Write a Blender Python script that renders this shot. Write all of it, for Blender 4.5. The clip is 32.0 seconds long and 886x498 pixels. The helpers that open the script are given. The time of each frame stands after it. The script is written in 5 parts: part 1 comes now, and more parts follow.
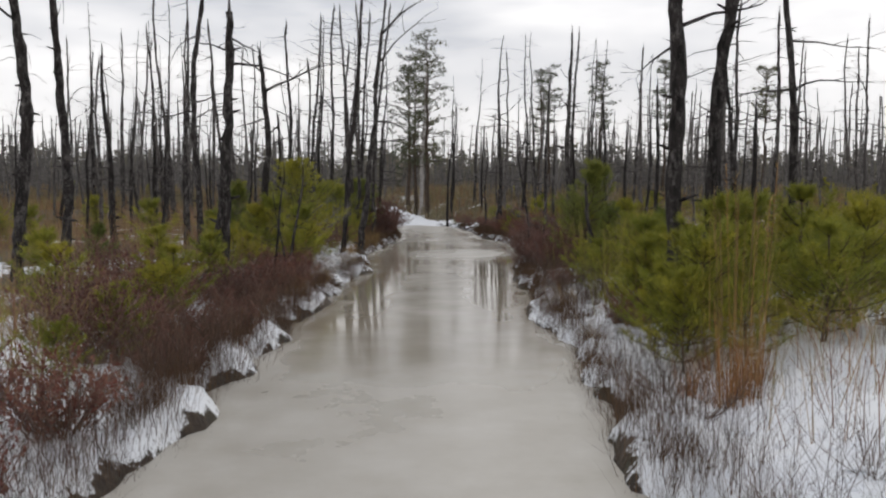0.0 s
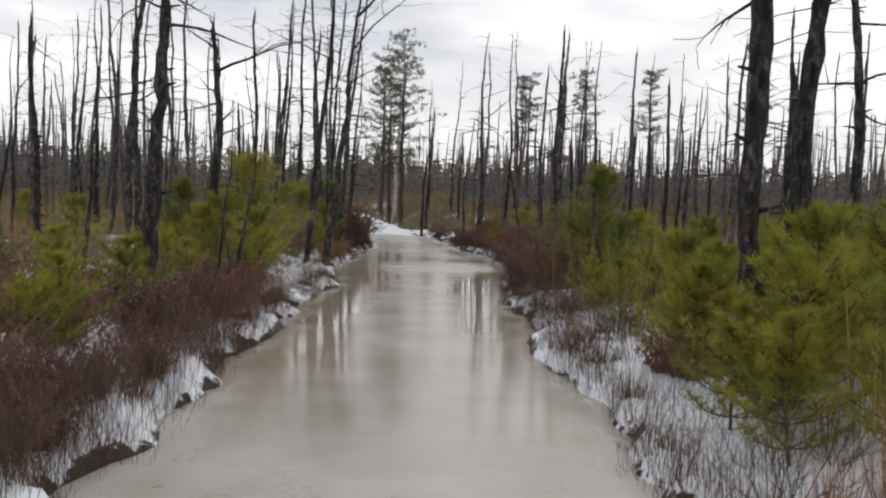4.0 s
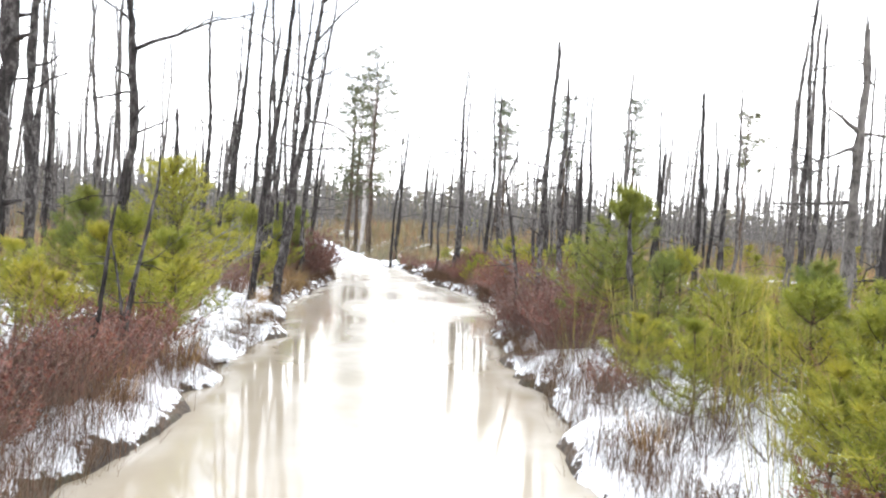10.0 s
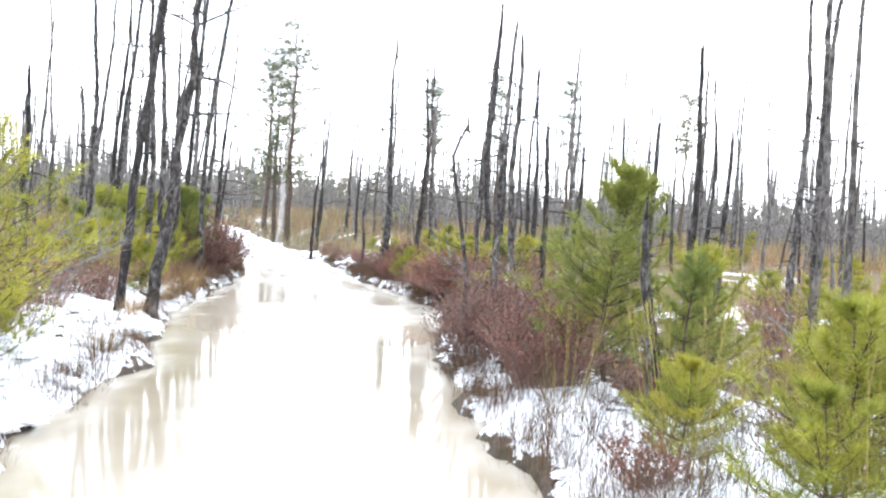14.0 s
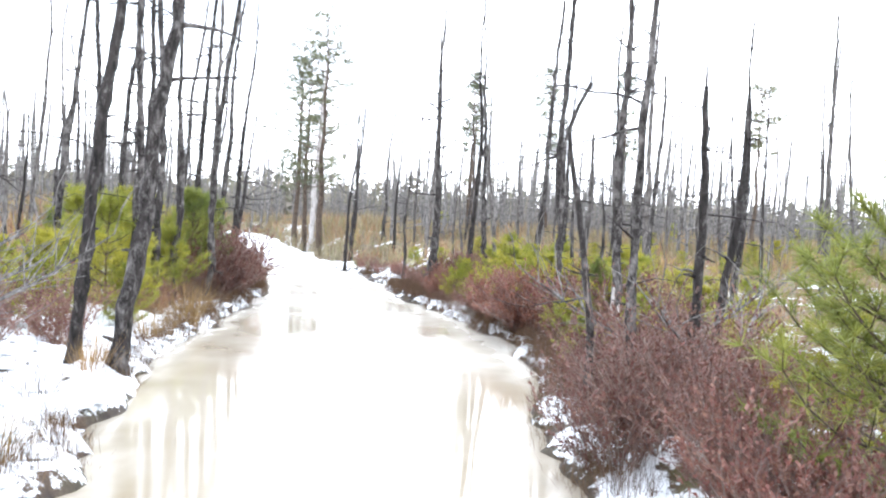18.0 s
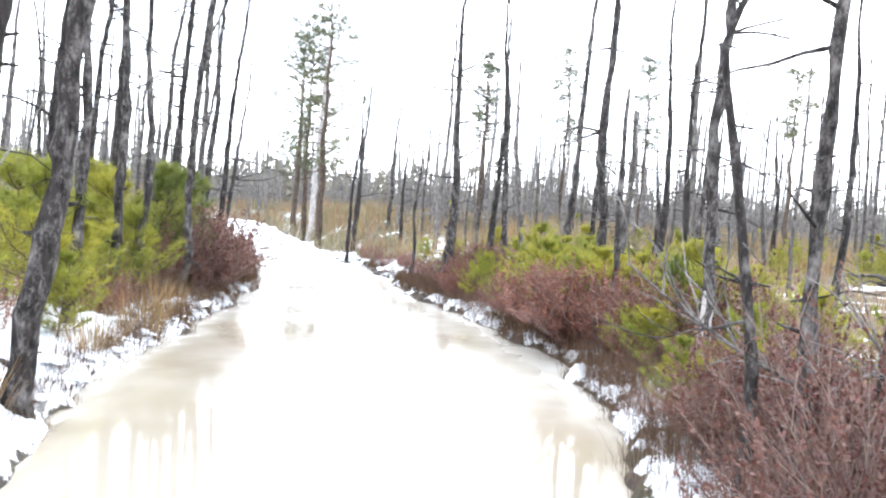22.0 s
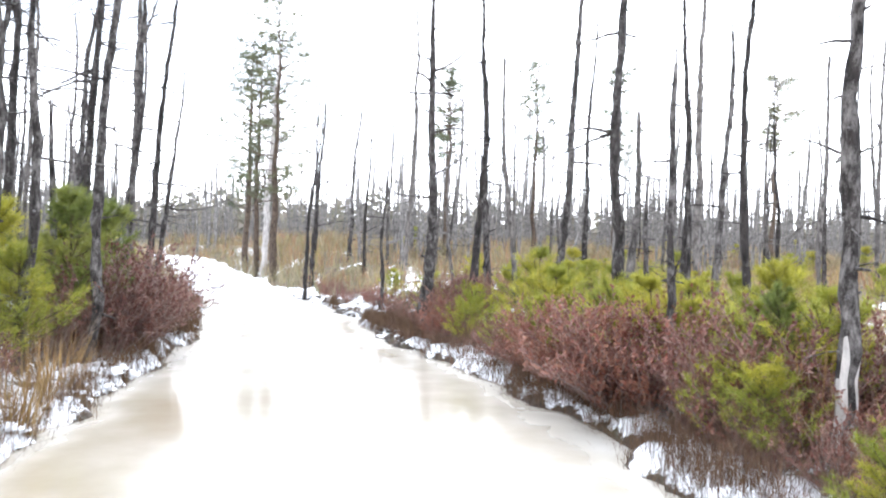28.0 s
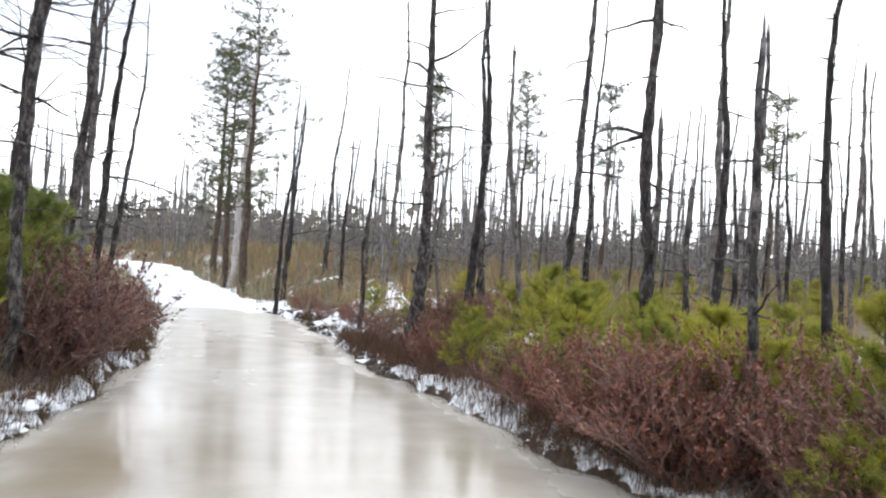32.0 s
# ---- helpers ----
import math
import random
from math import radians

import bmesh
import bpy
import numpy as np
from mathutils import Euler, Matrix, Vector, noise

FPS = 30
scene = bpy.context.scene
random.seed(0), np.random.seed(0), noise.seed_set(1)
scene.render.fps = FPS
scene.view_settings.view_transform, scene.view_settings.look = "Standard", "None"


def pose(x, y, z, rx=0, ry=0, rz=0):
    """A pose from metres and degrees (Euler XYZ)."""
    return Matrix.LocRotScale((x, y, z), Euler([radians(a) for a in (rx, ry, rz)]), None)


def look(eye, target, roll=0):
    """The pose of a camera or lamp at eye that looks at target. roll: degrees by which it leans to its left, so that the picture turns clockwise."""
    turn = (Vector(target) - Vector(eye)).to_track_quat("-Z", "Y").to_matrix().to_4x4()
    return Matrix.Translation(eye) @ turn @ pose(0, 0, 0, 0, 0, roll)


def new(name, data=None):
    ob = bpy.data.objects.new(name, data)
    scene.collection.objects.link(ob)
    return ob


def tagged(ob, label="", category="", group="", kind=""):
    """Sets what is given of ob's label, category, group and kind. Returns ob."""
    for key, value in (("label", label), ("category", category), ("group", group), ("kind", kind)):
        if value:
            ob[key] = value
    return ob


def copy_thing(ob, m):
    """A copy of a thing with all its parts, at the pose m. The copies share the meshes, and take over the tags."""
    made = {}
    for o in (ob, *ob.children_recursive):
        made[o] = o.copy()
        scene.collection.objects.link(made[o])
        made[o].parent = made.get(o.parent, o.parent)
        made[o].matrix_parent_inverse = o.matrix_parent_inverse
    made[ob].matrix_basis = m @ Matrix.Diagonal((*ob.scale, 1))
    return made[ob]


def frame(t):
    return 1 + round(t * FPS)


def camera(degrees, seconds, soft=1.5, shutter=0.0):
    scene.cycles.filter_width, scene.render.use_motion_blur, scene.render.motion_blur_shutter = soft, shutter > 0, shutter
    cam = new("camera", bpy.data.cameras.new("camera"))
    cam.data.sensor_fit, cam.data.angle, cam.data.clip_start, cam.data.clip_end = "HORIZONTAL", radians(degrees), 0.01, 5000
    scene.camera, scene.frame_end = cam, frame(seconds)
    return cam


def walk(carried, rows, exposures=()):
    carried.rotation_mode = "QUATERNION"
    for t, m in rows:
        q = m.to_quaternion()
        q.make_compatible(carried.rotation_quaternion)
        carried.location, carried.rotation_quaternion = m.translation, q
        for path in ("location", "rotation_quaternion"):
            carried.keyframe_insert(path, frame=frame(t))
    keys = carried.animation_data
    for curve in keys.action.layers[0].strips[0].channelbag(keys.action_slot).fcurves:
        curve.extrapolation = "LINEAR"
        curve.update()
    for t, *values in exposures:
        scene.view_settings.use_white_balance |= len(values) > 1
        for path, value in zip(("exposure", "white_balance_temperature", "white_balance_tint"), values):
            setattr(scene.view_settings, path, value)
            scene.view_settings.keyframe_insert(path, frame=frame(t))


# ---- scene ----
cam = camera(57.0, 32.0, soft=2.2)
# seconds, x, y, z, and the turns about x, y and z
PATH = [
    (0, 0.000, 0.000, 1.622, 86.21, -0.02, 0.00),
    (0.5, -0.026, 0.212, 1.619, 86.18, -0.25, -0.14),
    (1, -0.049, 0.468, 1.604, 86.18, -0.53, -0.26),
    (1.5, -0.067, 0.738, 1.586, 86.17, -0.64, -0.31),
    (2, -0.082, 1.016, 1.570, 86.22, -0.93, -0.51),
    (2.5, -0.096, 1.332, 1.560, 86.22, -1.15, -0.95),
    (3, -0.120, 1.654, 1.547, 86.43, -1.44, -1.37),
    (3.5, -0.140, 1.986, 1.537, 86.57, -1.67, -1.64),
    (5.5, -0.152, 3.257, 1.555, 88.44, -2.16, -2.89),
    (6, -0.176, 3.546, 1.554, 88.53, -2.28, -2.98),
    (6.5, -0.195, 3.862, 1.549, 88.64, -2.72, -3.05),
    (7, -0.212, 4.172, 1.537, 88.73, -2.86, -3.01),
    (7.5, -0.234, 4.441, 1.535, 89.03, -2.99, -3.29),
    (8, -0.218, 4.693, 1.534, 89.08, -2.93, -3.65),
    (8.5, -0.224, 4.976, 1.542, 89.19, -2.92, -3.93),
    (9, -0.229, 5.136, 1.537, 89.30, -3.00, -4.14),
    (9.5, -0.212, 5.339, 1.531, 89.06, -3.08, -4.27),
    (10, -0.219, 5.514, 1.523, 89.13, -3.46, -4.25),
    (10.5, -0.229, 5.707, 1.524, 88.72, -3.48, -4.18),
    (11, -0.219, 5.996, 1.526, 88.44, -3.15, -4.49),
    (11.5, -0.185, 6.399, 1.534, 88.52, -3.17, -5.39),
    (12, -0.153, 6.818, 1.521, 88.33, -2.91, -6.11),
    (12.5, -0.129, 7.231, 1.508, 88.86, -3.14, -7.19),
    (13, -0.093, 7.597, 1.502, 88.88, -2.84, -7.97),
    (13.5, -0.056, 8.062, 1.525, 88.75, -2.84, -9.12),
    (15.5, 0.024, 9.734, 1.687, 88.17, -4.72, -9.32),
    (16, 0.041, 10.116, 1.691, 88.88, -3.04, -8.50),
    (16.5, 0.039, 10.553, 1.686, 88.49, -3.12, -7.37),
    (17, 0.011, 11.104, 1.667, 88.86, -3.64, -7.08),
    (17.5, -0.010, 11.643, 1.635, 88.59, -3.31, -6.80),
    (18, -0.052, 12.093, 1.605, 88.83, -3.09, -7.25),
    (18.5, -0.110, 12.473, 1.590, 88.84, -4.10, -6.79),
    (19, -0.177, 12.801, 1.562, 88.23, -3.98, -5.13),
    (19.5, -0.196, 13.277, 1.526, 87.66, -5.34, -5.81),
    (20, -0.165, 13.672, 1.515, 88.11, -4.43, -4.54),
    (20.5, -0.135, 13.921, 1.521, 88.25, -4.21, -6.15),
    (21, -0.108, 14.107, 1.516, 88.26, -3.37, -7.45),
    (21.5, -0.046, 14.348, 1.512, 88.24, -2.14, -8.38),
    (22, -0.070, 14.566, 1.519, 88.24, -3.98, -7.16),
    (22.5, -0.102, 14.796, 1.515, 89.27, -4.98, -6.31),
    (23, -0.072, 15.046, 1.533, 88.69, -4.28, -8.84),
    (23.5, -0.028, 15.228, 1.539, 89.52, -4.41, -8.58),
    (24, -0.047, 15.332, 1.531, 91.52, -3.89, -10.55),
    (24.5, -0.069, 15.604, 1.522, 90.62, -2.19, -9.04),
    (25, -0.080, 15.974, 1.514, 90.12, -5.61, -10.09),
    (25.5, -0.066, 16.257, 1.487, 91.59, -3.96, -7.96),
    (27.5, -0.099, 17.038, 1.496, 89.30, -2.79, -10.55),
    (28, -0.064, 17.202, 1.503, 90.37, -1.81, -10.17),
    (28.5, -0.064, 17.437, 1.505, 90.62, -0.99, -8.46),
    (29, -0.097, 17.906, 1.493, 89.71, -1.97, -8.68),
    (29.5, -0.114, 18.186, 1.509, 90.82, -3.54, -12.31),
    (30, -0.128, 18.360, 1.505, 90.75, -3.67, -11.18),
    (30.5, -0.082, 18.555, 1.483, 90.07, -3.92, -10.64),
    (31, -0.072, 18.616, 1.487, 90.30, -4.17, -11.58),
    (31.5, -0.073, 18.711, 1.495, 90.92, -4.57, -11.82),
    (32, -0.052, 18.951, 1.494, 91.55, -3.71, -12.06),
]
# the film's camera opens up in the dark wood and closes again near the end
EXPOSURE = [(0, -0.42, 6500, 10), (2, -0.47, 6500, 10), (3.5, -0.42, 6500, 10), (5.5, 0.15, 6450, 10), (6, 0.35, 6450, 10), (7, 0.8, 6400, 10), (8, 1.2, 6400, 10),
            (9, 1.37, 6350, 9), (11, 1.67, 6300, 8), (13, 1.82, 6100, 7), (16, 1.9, 5930, 8), (19, 1.95, 5930, 8), (23, 1.95, 5930, 8), (24, 1.72, 5930, 8),
            (25, 0.96, 5930, 7), (25.5, 1.22, 5930, 8), (27.5, 1.95, 5930, 9), (28, 1.9, 5980, 9), (28.5, 1.4, 5980, 9), (29, 1.16, 6130, 9), (30, 1.06, 6130, 9),
            (32, 0.9, 6180, 9)]
walk(cam, [(t, pose(x, y, z, a, b, c)) for t, x, y, z, a, b, c in PATH], EXPOSURE)

# ---------------------------------------------------------------- light
world = bpy.data.worlds.new("overcast_sky")
scene.world = world
world.use_nodes = True
wn, wl = world.node_tree.nodes, world.node_tree.links
wn.clear()
SUN_EL, SUN_ROT = radians(48), radians(14)
w_out = wn.new("ShaderNodeOutputWorld")
w_bg = wn.new("ShaderNodeBackground")
w_sky = wn.new("ShaderNodeTexSky")
w_sky.sky_type, w_sky.sun_disc = "NISHITA", False
w_sky.sun_elevation, w_sky.sun_rotation = SUN_EL, SUN_ROT
w_sky.air_density, w_sky.dust_density = 1.0, 3.0
w_tc = wn.new("ShaderNodeTexCoord")
w_map = wn.new("ShaderNodeMapping")
w_map.inputs["Scale"].default_value = (1.4, 1.4, 6.0)
w_map.inputs["Location"].default_value = (0.4, 0.2, 0.1)
w_noise = wn.new("ShaderNodeTexNoise")
w_noise.inputs["Scale"].default_value = 1.7
w_noise.inputs["Detail"].default_value = 5.0
w_noise.inputs["Roughness"].default_value = 0.5
w_ramp = wn.new("ShaderNodeValToRGB")
w_ramp.color_ramp.elements[0].position = 0.36
w_ramp.color_ramp.elements[0].color = (0.57, 0.62, 0.72, 1)
w_ramp.color_ramp.elements[1].position = 0.60
w_ramp.color_ramp.elements[1].color = (1.46, 1.45, 1.46, 1)
w_mixa = wn.new("ShaderNodeMix")
w_mixa.data_type, w_mixa.blend_type = "RGBA", "MIX"
w_mixa.inputs[0].default_value = 0.93
w_scale = wn.new("ShaderNodeVectorMath")
w_scale.operation = "SCALE"
w_scale.inputs["Scale"].default_value = 0.10
wl.new(w_tc.outputs["Generated"], w_map.inputs["Vector"])
wl.new(w_map.outputs["Vector"], w_noise.inputs["Vector"])
wl.new(w_noise.outputs["Fac"], w_ramp.inputs["Fac"])
wl.new(w_sky.outputs["Color"], w_scale.inputs[0])
wl.new(w_scale.outputs["Vector"], w_mixa.inputs[6])
wl.new(w_ramp.outputs["Color"], w_mixa.inputs[7])
w_sep = wn.new("ShaderNodeSeparateXYZ")
w_rng = wn.new("ShaderNodeMapRange")
w_rng.inputs["From Min"].default_value, w_rng.inputs["From Max"].default_value = 0.02, 0.30
w_rng.inputs["To Min"].default_value, w_rng.inputs["To Max"].default_value = 0.85, 0.0
w_low = wn.new("ShaderNodeMix")
w_low.data_type = "RGBA"
w_low.inputs[7].default_value = (1.45, 1.42, 1.40, 1)
wl.new(w_tc.outputs["Generated"], w_sep.inputs["Vector"])
wl.new(w_sep.outputs["Z"], w_rng.inputs["Value"])
wl.new(w_rng.outputs["Result"], w_low.inputs[0])
wl.new(w_mixa.outputs[2], w_low.inputs[6])
wl.new(w_low.outputs[2], w_bg.inputs["Color"])
w_bg.inputs["Strength"].default_value = 1.0
wl.new(w_bg.outputs["Background"], w_out.inputs["Surface"])

sun_data = bpy.data.lights.new("sun", "SUN")
sun_data.energy, sun_data.angle, sun_data.color = 0.7, radians(18), (1.0, 0.97, 0.93)
sun = new("sun", sun_data)
sun.matrix_world = look((0, 0, 30), (-math.sin(SUN_ROT) * 30, -math.cos(SUN_ROT) * 30, 30 - 30 * math.tan(SUN_EL)))

# ---------------------------------------------------------------- materials


def mat_base(name):
    m = bpy.data.materials.new(name)
    m.use_nodes = True
    n, l = m.node_tree.nodes, m.node_tree.links
    return m, n, l, n["Principled BSDF"]


def noise_node(n, l, scale, detail=4.0, stretch=(1, 1, 1), rough=0.6, coords="Object"):
    tc = n.new("ShaderNodeTexCoord")
    mp = n.new("ShaderNodeMapping")
    mp.inputs["Scale"].default_value = stretch
    t = n.new("ShaderNodeTexNoise")
    t.inputs["Scale"].default_value, t.inputs["Detail"].default_value = scale, detail
    t.inputs["Roughness"].default_value = rough
    l.new(tc.outputs[coords], mp.inputs["Vector"])
    l.new(mp.outputs["Vector"], t.inputs["Vector"])
    return t.outputs["Fac"]


def ramp_node(n, l, fac, stops):
    r = n.new("ShaderNodeValToRGB")
    e = r.color_ramp.elements
    while len(e) < len(stops):
        e.new(0.5)
    for el, (p, c) in zip(e, stops):
        el.position, el.color = p, (*c, 1)
    l.new(fac, r.inputs["Fac"])
    return r.outputs["Color"]


def mix_node(n, l, fac, a, b, blend="MIX"):
    m = n.new("ShaderNodeMix")
    m.data_type, m.blend_type = "RGBA", blend
    for sock, v in ((m.inputs[0], fac), (m.inputs[6], a), (m.inputs[7], b)):
        if isinstance(v, (int, float)):
            sock.default_value = v
        elif isinstance(v, tuple):
            sock.default_value = (*v, 1)
        else:
            l.new(v, sock)
    return m.outputs[2]


def bump_node(n, l, height, strength, dist, bsdf):
    b = n.new("ShaderNodeBump")
    b.inputs["Strength"].default_value, b.inputs["Distance"].default_value = strength, dist
    l.new(height, b.inputs["Height"])
    l.new(b.outputs["Normal"], bsdf.inputs["Normal"])


def bark_material(name, char, ash, share):
    """Fire-blackened bark: char with ash-grey plates where bark has flaked off."""
    m, n, l, b = mat_base(name)
    fine = noise_node(n, l, 20, 6, (1, 1, 0.30))
    coarse = noise_node(n, l, 12, 7, (1, 1, 0.5), 0.8)
    dark = ramp_node(n, l, fine, [(0.35, tuple(c * 0.45 for c in char)), (0.62, tuple(c * 2.0 for c in char))])
    pale = ramp_node(n, l, fine, [(0.35, tuple(c * 0.55 for c in ash)), (0.65, ash)])
    oi = n.new("ShaderNodeObjectInfo")
    add = n.new("ShaderNodeMath")
    add.operation = "MULTIPLY_ADD"
    add.inputs[1].default_value, add.inputs[2].default_value = 0.10, -0.05
    l.new(oi.outputs["Random"], add.inputs[0])
    add2 = n.new("ShaderNodeMath")
    add2.operation = "ADD"
    l.new(coarse, add2.inputs[0])
    l.new(add.outputs[0], add2.inputs[1])
    mask = ramp_node(n, l, add2.outputs[0], [(share - 0.09, (0, 0, 0)), (share + 0.13, (1, 1, 1))])
    l.new(mix_node(n, l, mask, dark, pale), b.inputs["Base Color"])
    b.inputs["Roughness"].default_value = 0.92
    b.inputs["Specular IOR Level"].default_value = 0.25
    bump_node(n, l, fine, 0.9, 0.02, b)
    return m


def island_material(name, colours, rough=0.75, coords_scale=3.0, translucent=0.0):
    """Leaves, needles and twigs: each loose piece takes its own shade."""
    m, n, l, b = mat_base(name)
    geo = n.new("ShaderNodeNewGeometry")
    step = 1.0 / max(1, len(colours) - 1)
    col = ramp_node(n, l, geo.outputs["Random Per Island"], [(i * step, c) for i, c in enumerate(colours)])
    big = noise_node(n, l, coords_scale, 3)
    shade = ramp_node(n, l, big, [(0.3, (0.7, 0.7, 0.7)), (0.7, (1.15, 1.12, 1.05))])
    oi = n.new("ShaderNodeObjectInfo")
    tint = ramp_node(n, l, oi.outputs["Random"], [(0.0, (0.74, 0.80, 0.80)), (0.5, (1.0, 1.0, 1.0)), (1.0, (1.26, 1.14, 0.98))])
    c1 = mix_node(n, l, 1.0, col, shade, "MULTIPLY")
    l.new(mix_node(n, l, 1.0, c1, tint, "MULTIPLY"), b.inputs["Base Color"])
    b.inputs["Roughness"].default_value = rough
    b.inputs["Specular IOR Level"].default_value = 0.3
    if translucent:
        b.inputs["Transmission Weight"].default_value = 0.0
        tr = n.new("ShaderNodeBsdfTranslucent")
        l.new(mix_node(n, l, 1.0, c1, tint, "MULTIPLY"), tr.inputs["Color"])
        mx = n.new("ShaderNodeMixShader")
        mx.inputs[0].default_value = translucent
        l.new(b.outputs["BSDF"], mx.inputs[1])
        l.new(tr.outputs["BSDF"], mx.inputs[2])
        l.new(mx.outputs["Shader"], n["Material Output"].inputs["Surface"])
    return m


BARK = bark_material("charred_bark", (0.020, 0.017, 0.016), (0.27, 0.248, 0.236), 0.585)
BARK_GREY = bark_material("weathered_grey_bark", (0.035, 0.031, 0.029), (0.23, 0.208, 0.193), 0.50)
BARK_PALE = bark_material("bare_silver_wood", (0.09, 0.08, 0.075), (0.56, 0.52, 0.49), 0.38)
# silver of the fallen boughs; on far trunks the paleness stands in for haze
BARK_FAR = bark_material("silvered_wood_and_far_haze", (0.065, 0.06, 0.057), (0.34, 0.318, 0.30), 0.49)
BARK_LIVE = bark_material("living_pine_bark", (0.05, 0.036, 0.027), (0.17, 0.13, 0.10), 0.52)
NEEDLE = island_material("young_pine_needles", [(0.21, 0.226, 0.034), (0.345, 0.348, 0.048), (0.24, 0.27, 0.047), (0.43, 0.405, 0.07), (0.275, 0.282, 0.04)], 0.5, 2.0, 0.35)
NEEDLE_FRESH = island_material("fresh_green_pine_needles", [(0.13, 0.165, 0.042), (0.21, 0.24, 0.06), (0.16, 0.20, 0.052), (0.27, 0.285, 0.07)], 0.5, 2.0, 0.35)
NEEDLE_TALL = island_material("tall_pine_needles", [(0.082, 0.094, 0.058), (0.135, 0.147, 0.09), (0.10, 0.116, 0.068)], 0.6, 0.8, 0.3)
TWIG = island_material("red_brown_twigs", [(0.15, 0.092, 0.084), (0.25, 0.155, 0.142), (0.22, 0.165, 0.15), (0.36, 0.285, 0.26)], 0.75, 2.0)
TWIG_GREY = island_material("grey_brown_twigs", [(0.09, 0.065, 0.05), (0.16, 0.12, 0.095), (0.12, 0.07, 0.055), (0.22, 0.18, 0.15)], 0.8, 2.0)
LEAF = island_material("maroon_shrub_leaves", [(0.15, 0.06, 0.052), (0.235, 0.098, 0.082), (0.18, 0.098, 0.08), (0.29, 0.16, 0.122)], 0.6, 2.0, 0.2)
STRAW = island_material("dry_straw_grass", [(0.30, 0.18, 0.075), (0.42, 0.29, 0.13), (0.24, 0.13, 0.055), (0.37, 0.25, 0.10)], 0.7, 2.0, 0.2)
SEDGE = island_material("green_gold_sedge", [(0.22, 0.22, 0.05), (0.34, 0.30, 0.08), (0.28, 0.24, 0.07)], 0.7, 2.0, 0.2)
UNDER = island_material("understorey_twigs", [(0.16, 0.085, 0.068), (0.26, 0.17, 0.115), (0.22, 0.215, 0.07), (0.35, 0.26, 0.165), (0.23, 0.125, 0.10), (0.32, 0.25, 0.17)], 0.8, 0.35)
RUST = island_material("rusty_bunch_grass", [(0.26, 0.12, 0.05), (0.36, 0.19, 0.08), (0.20, 0.085, 0.04), (0.42, 0.27, 0.12)], 0.75, 2.0, 0.2)
SPRIG = island_material("dark_bare_sprigs", [(0.045, 0.03, 0.024), (0.11, 0.072, 0.058), (0.07, 0.048, 0.04), (0.18, 0.13, 0.10), (0.13, 0.065, 0.052)], 0.8, 0.35)
FRINGE = island_material("dead_grass_fringe", [(0.035, 0.022, 0.015), (0.10, 0.062, 0.036), (0.06, 0.035, 0.024), (0.19, 0.125, 0.07)], 0.8, 2.0)
REED = island_material("brown_marsh_reeds", [(0.22, 0.20, 0.15), (0.285, 0.26, 0.20), (0.19, 0.187, 0.13), (0.16, 0.172, 0.105)], 0.8, 0.2)
# skyline foliage: distance haze mixed into the colour, paler and greyer than near needles
FARGREEN = island_material("haze_greyed_pine_foliage", [(0.13, 0.14, 0.12), (0.185, 0.19, 0.16), (0.18, 0.175, 0.16), (0.22, 0.21, 0.20)], 0.9, 0.1)


def ground_material():
    m, n, l, b = mat_base("snowy_forest_floor")
    at = n.new("ShaderNodeAttribute")
    at.attribute_name = "snow"
    fine = noise_node(n, l, 9, 6)
    mid = noise_node(n, l, 2.2, 4)
    litter = ramp_node(n, l, fine, [(0.3, (0.035, 0.022, 0.014)), (0.5, (0.085, 0.055, 0.033)), (0.7, (0.16, 0.11, 0.065))])
    moss = ramp_node(n, l, fine, [(0.3, (0.05, 0.045, 0.015)), (0.7, (0.13, 0.11, 0.04))])
    floor_c = mix_node(n, l, ramp_node(n, l, mid, [(0.45, (0, 0, 0)), (0.6, (1, 1, 1))]), litter, moss)
    wet = n.new("ShaderNodeAttribute")
    wet.attribute_name = "wet"
    peat = ramp_node(n, l, fine, [(0.3, (0.012, 0.009, 0.007)), (0.7, (0.045, 0.032, 0.022))])
    floor_c = mix_node(n, l, wet.outputs["Fac"], floor_c, peat)
    white = ramp_node(n, l, mid, [(0.3, (0.74, 0.76, 0.80)), (0.7, (0.86, 0.87, 0.88))])
    s1 = n.new("ShaderNodeMath")
    s1.operation = "MULTIPLY_ADD"
    s1.inputs[1].default_value = 0.6
    l.new(fine, s1.inputs[0])
    s0 = n.new("ShaderNodeMath")
    s0.operation = "MULTIPLY_ADD"
    s0.inputs[1].default_value = 0.3
    l.new(noise_node(n, l, 34, 4), s0.inputs[0])
    l.new(at.outputs["Fac"], s0.inputs[2])
    l.new(s0.outputs[0], s1.inputs[2])
    s2 = n.new("ShaderNodeMath")
    s2.operation = "MULTIPLY_ADD"
    s2.inputs[1].default_value = 0.6
    l.new(mid, s2.inputs[0])
    l.new(s1.outputs[0], s2.inputs[2])
    mask = ramp_node(n, l, s2.outputs[0], [(0.94, (0, 0, 0)), (1.0, (1, 1, 1))])
    # the ramp's input ends at one, so the sum is kept below it
    l.new(mix_node(n, l, mask, floor_c, white), b.inputs["Base Color"])
    b.inputs["Roughness"].default_value = 0.85
    bump_node(n, l, fine, 0.7, 0.04, b)
    return m


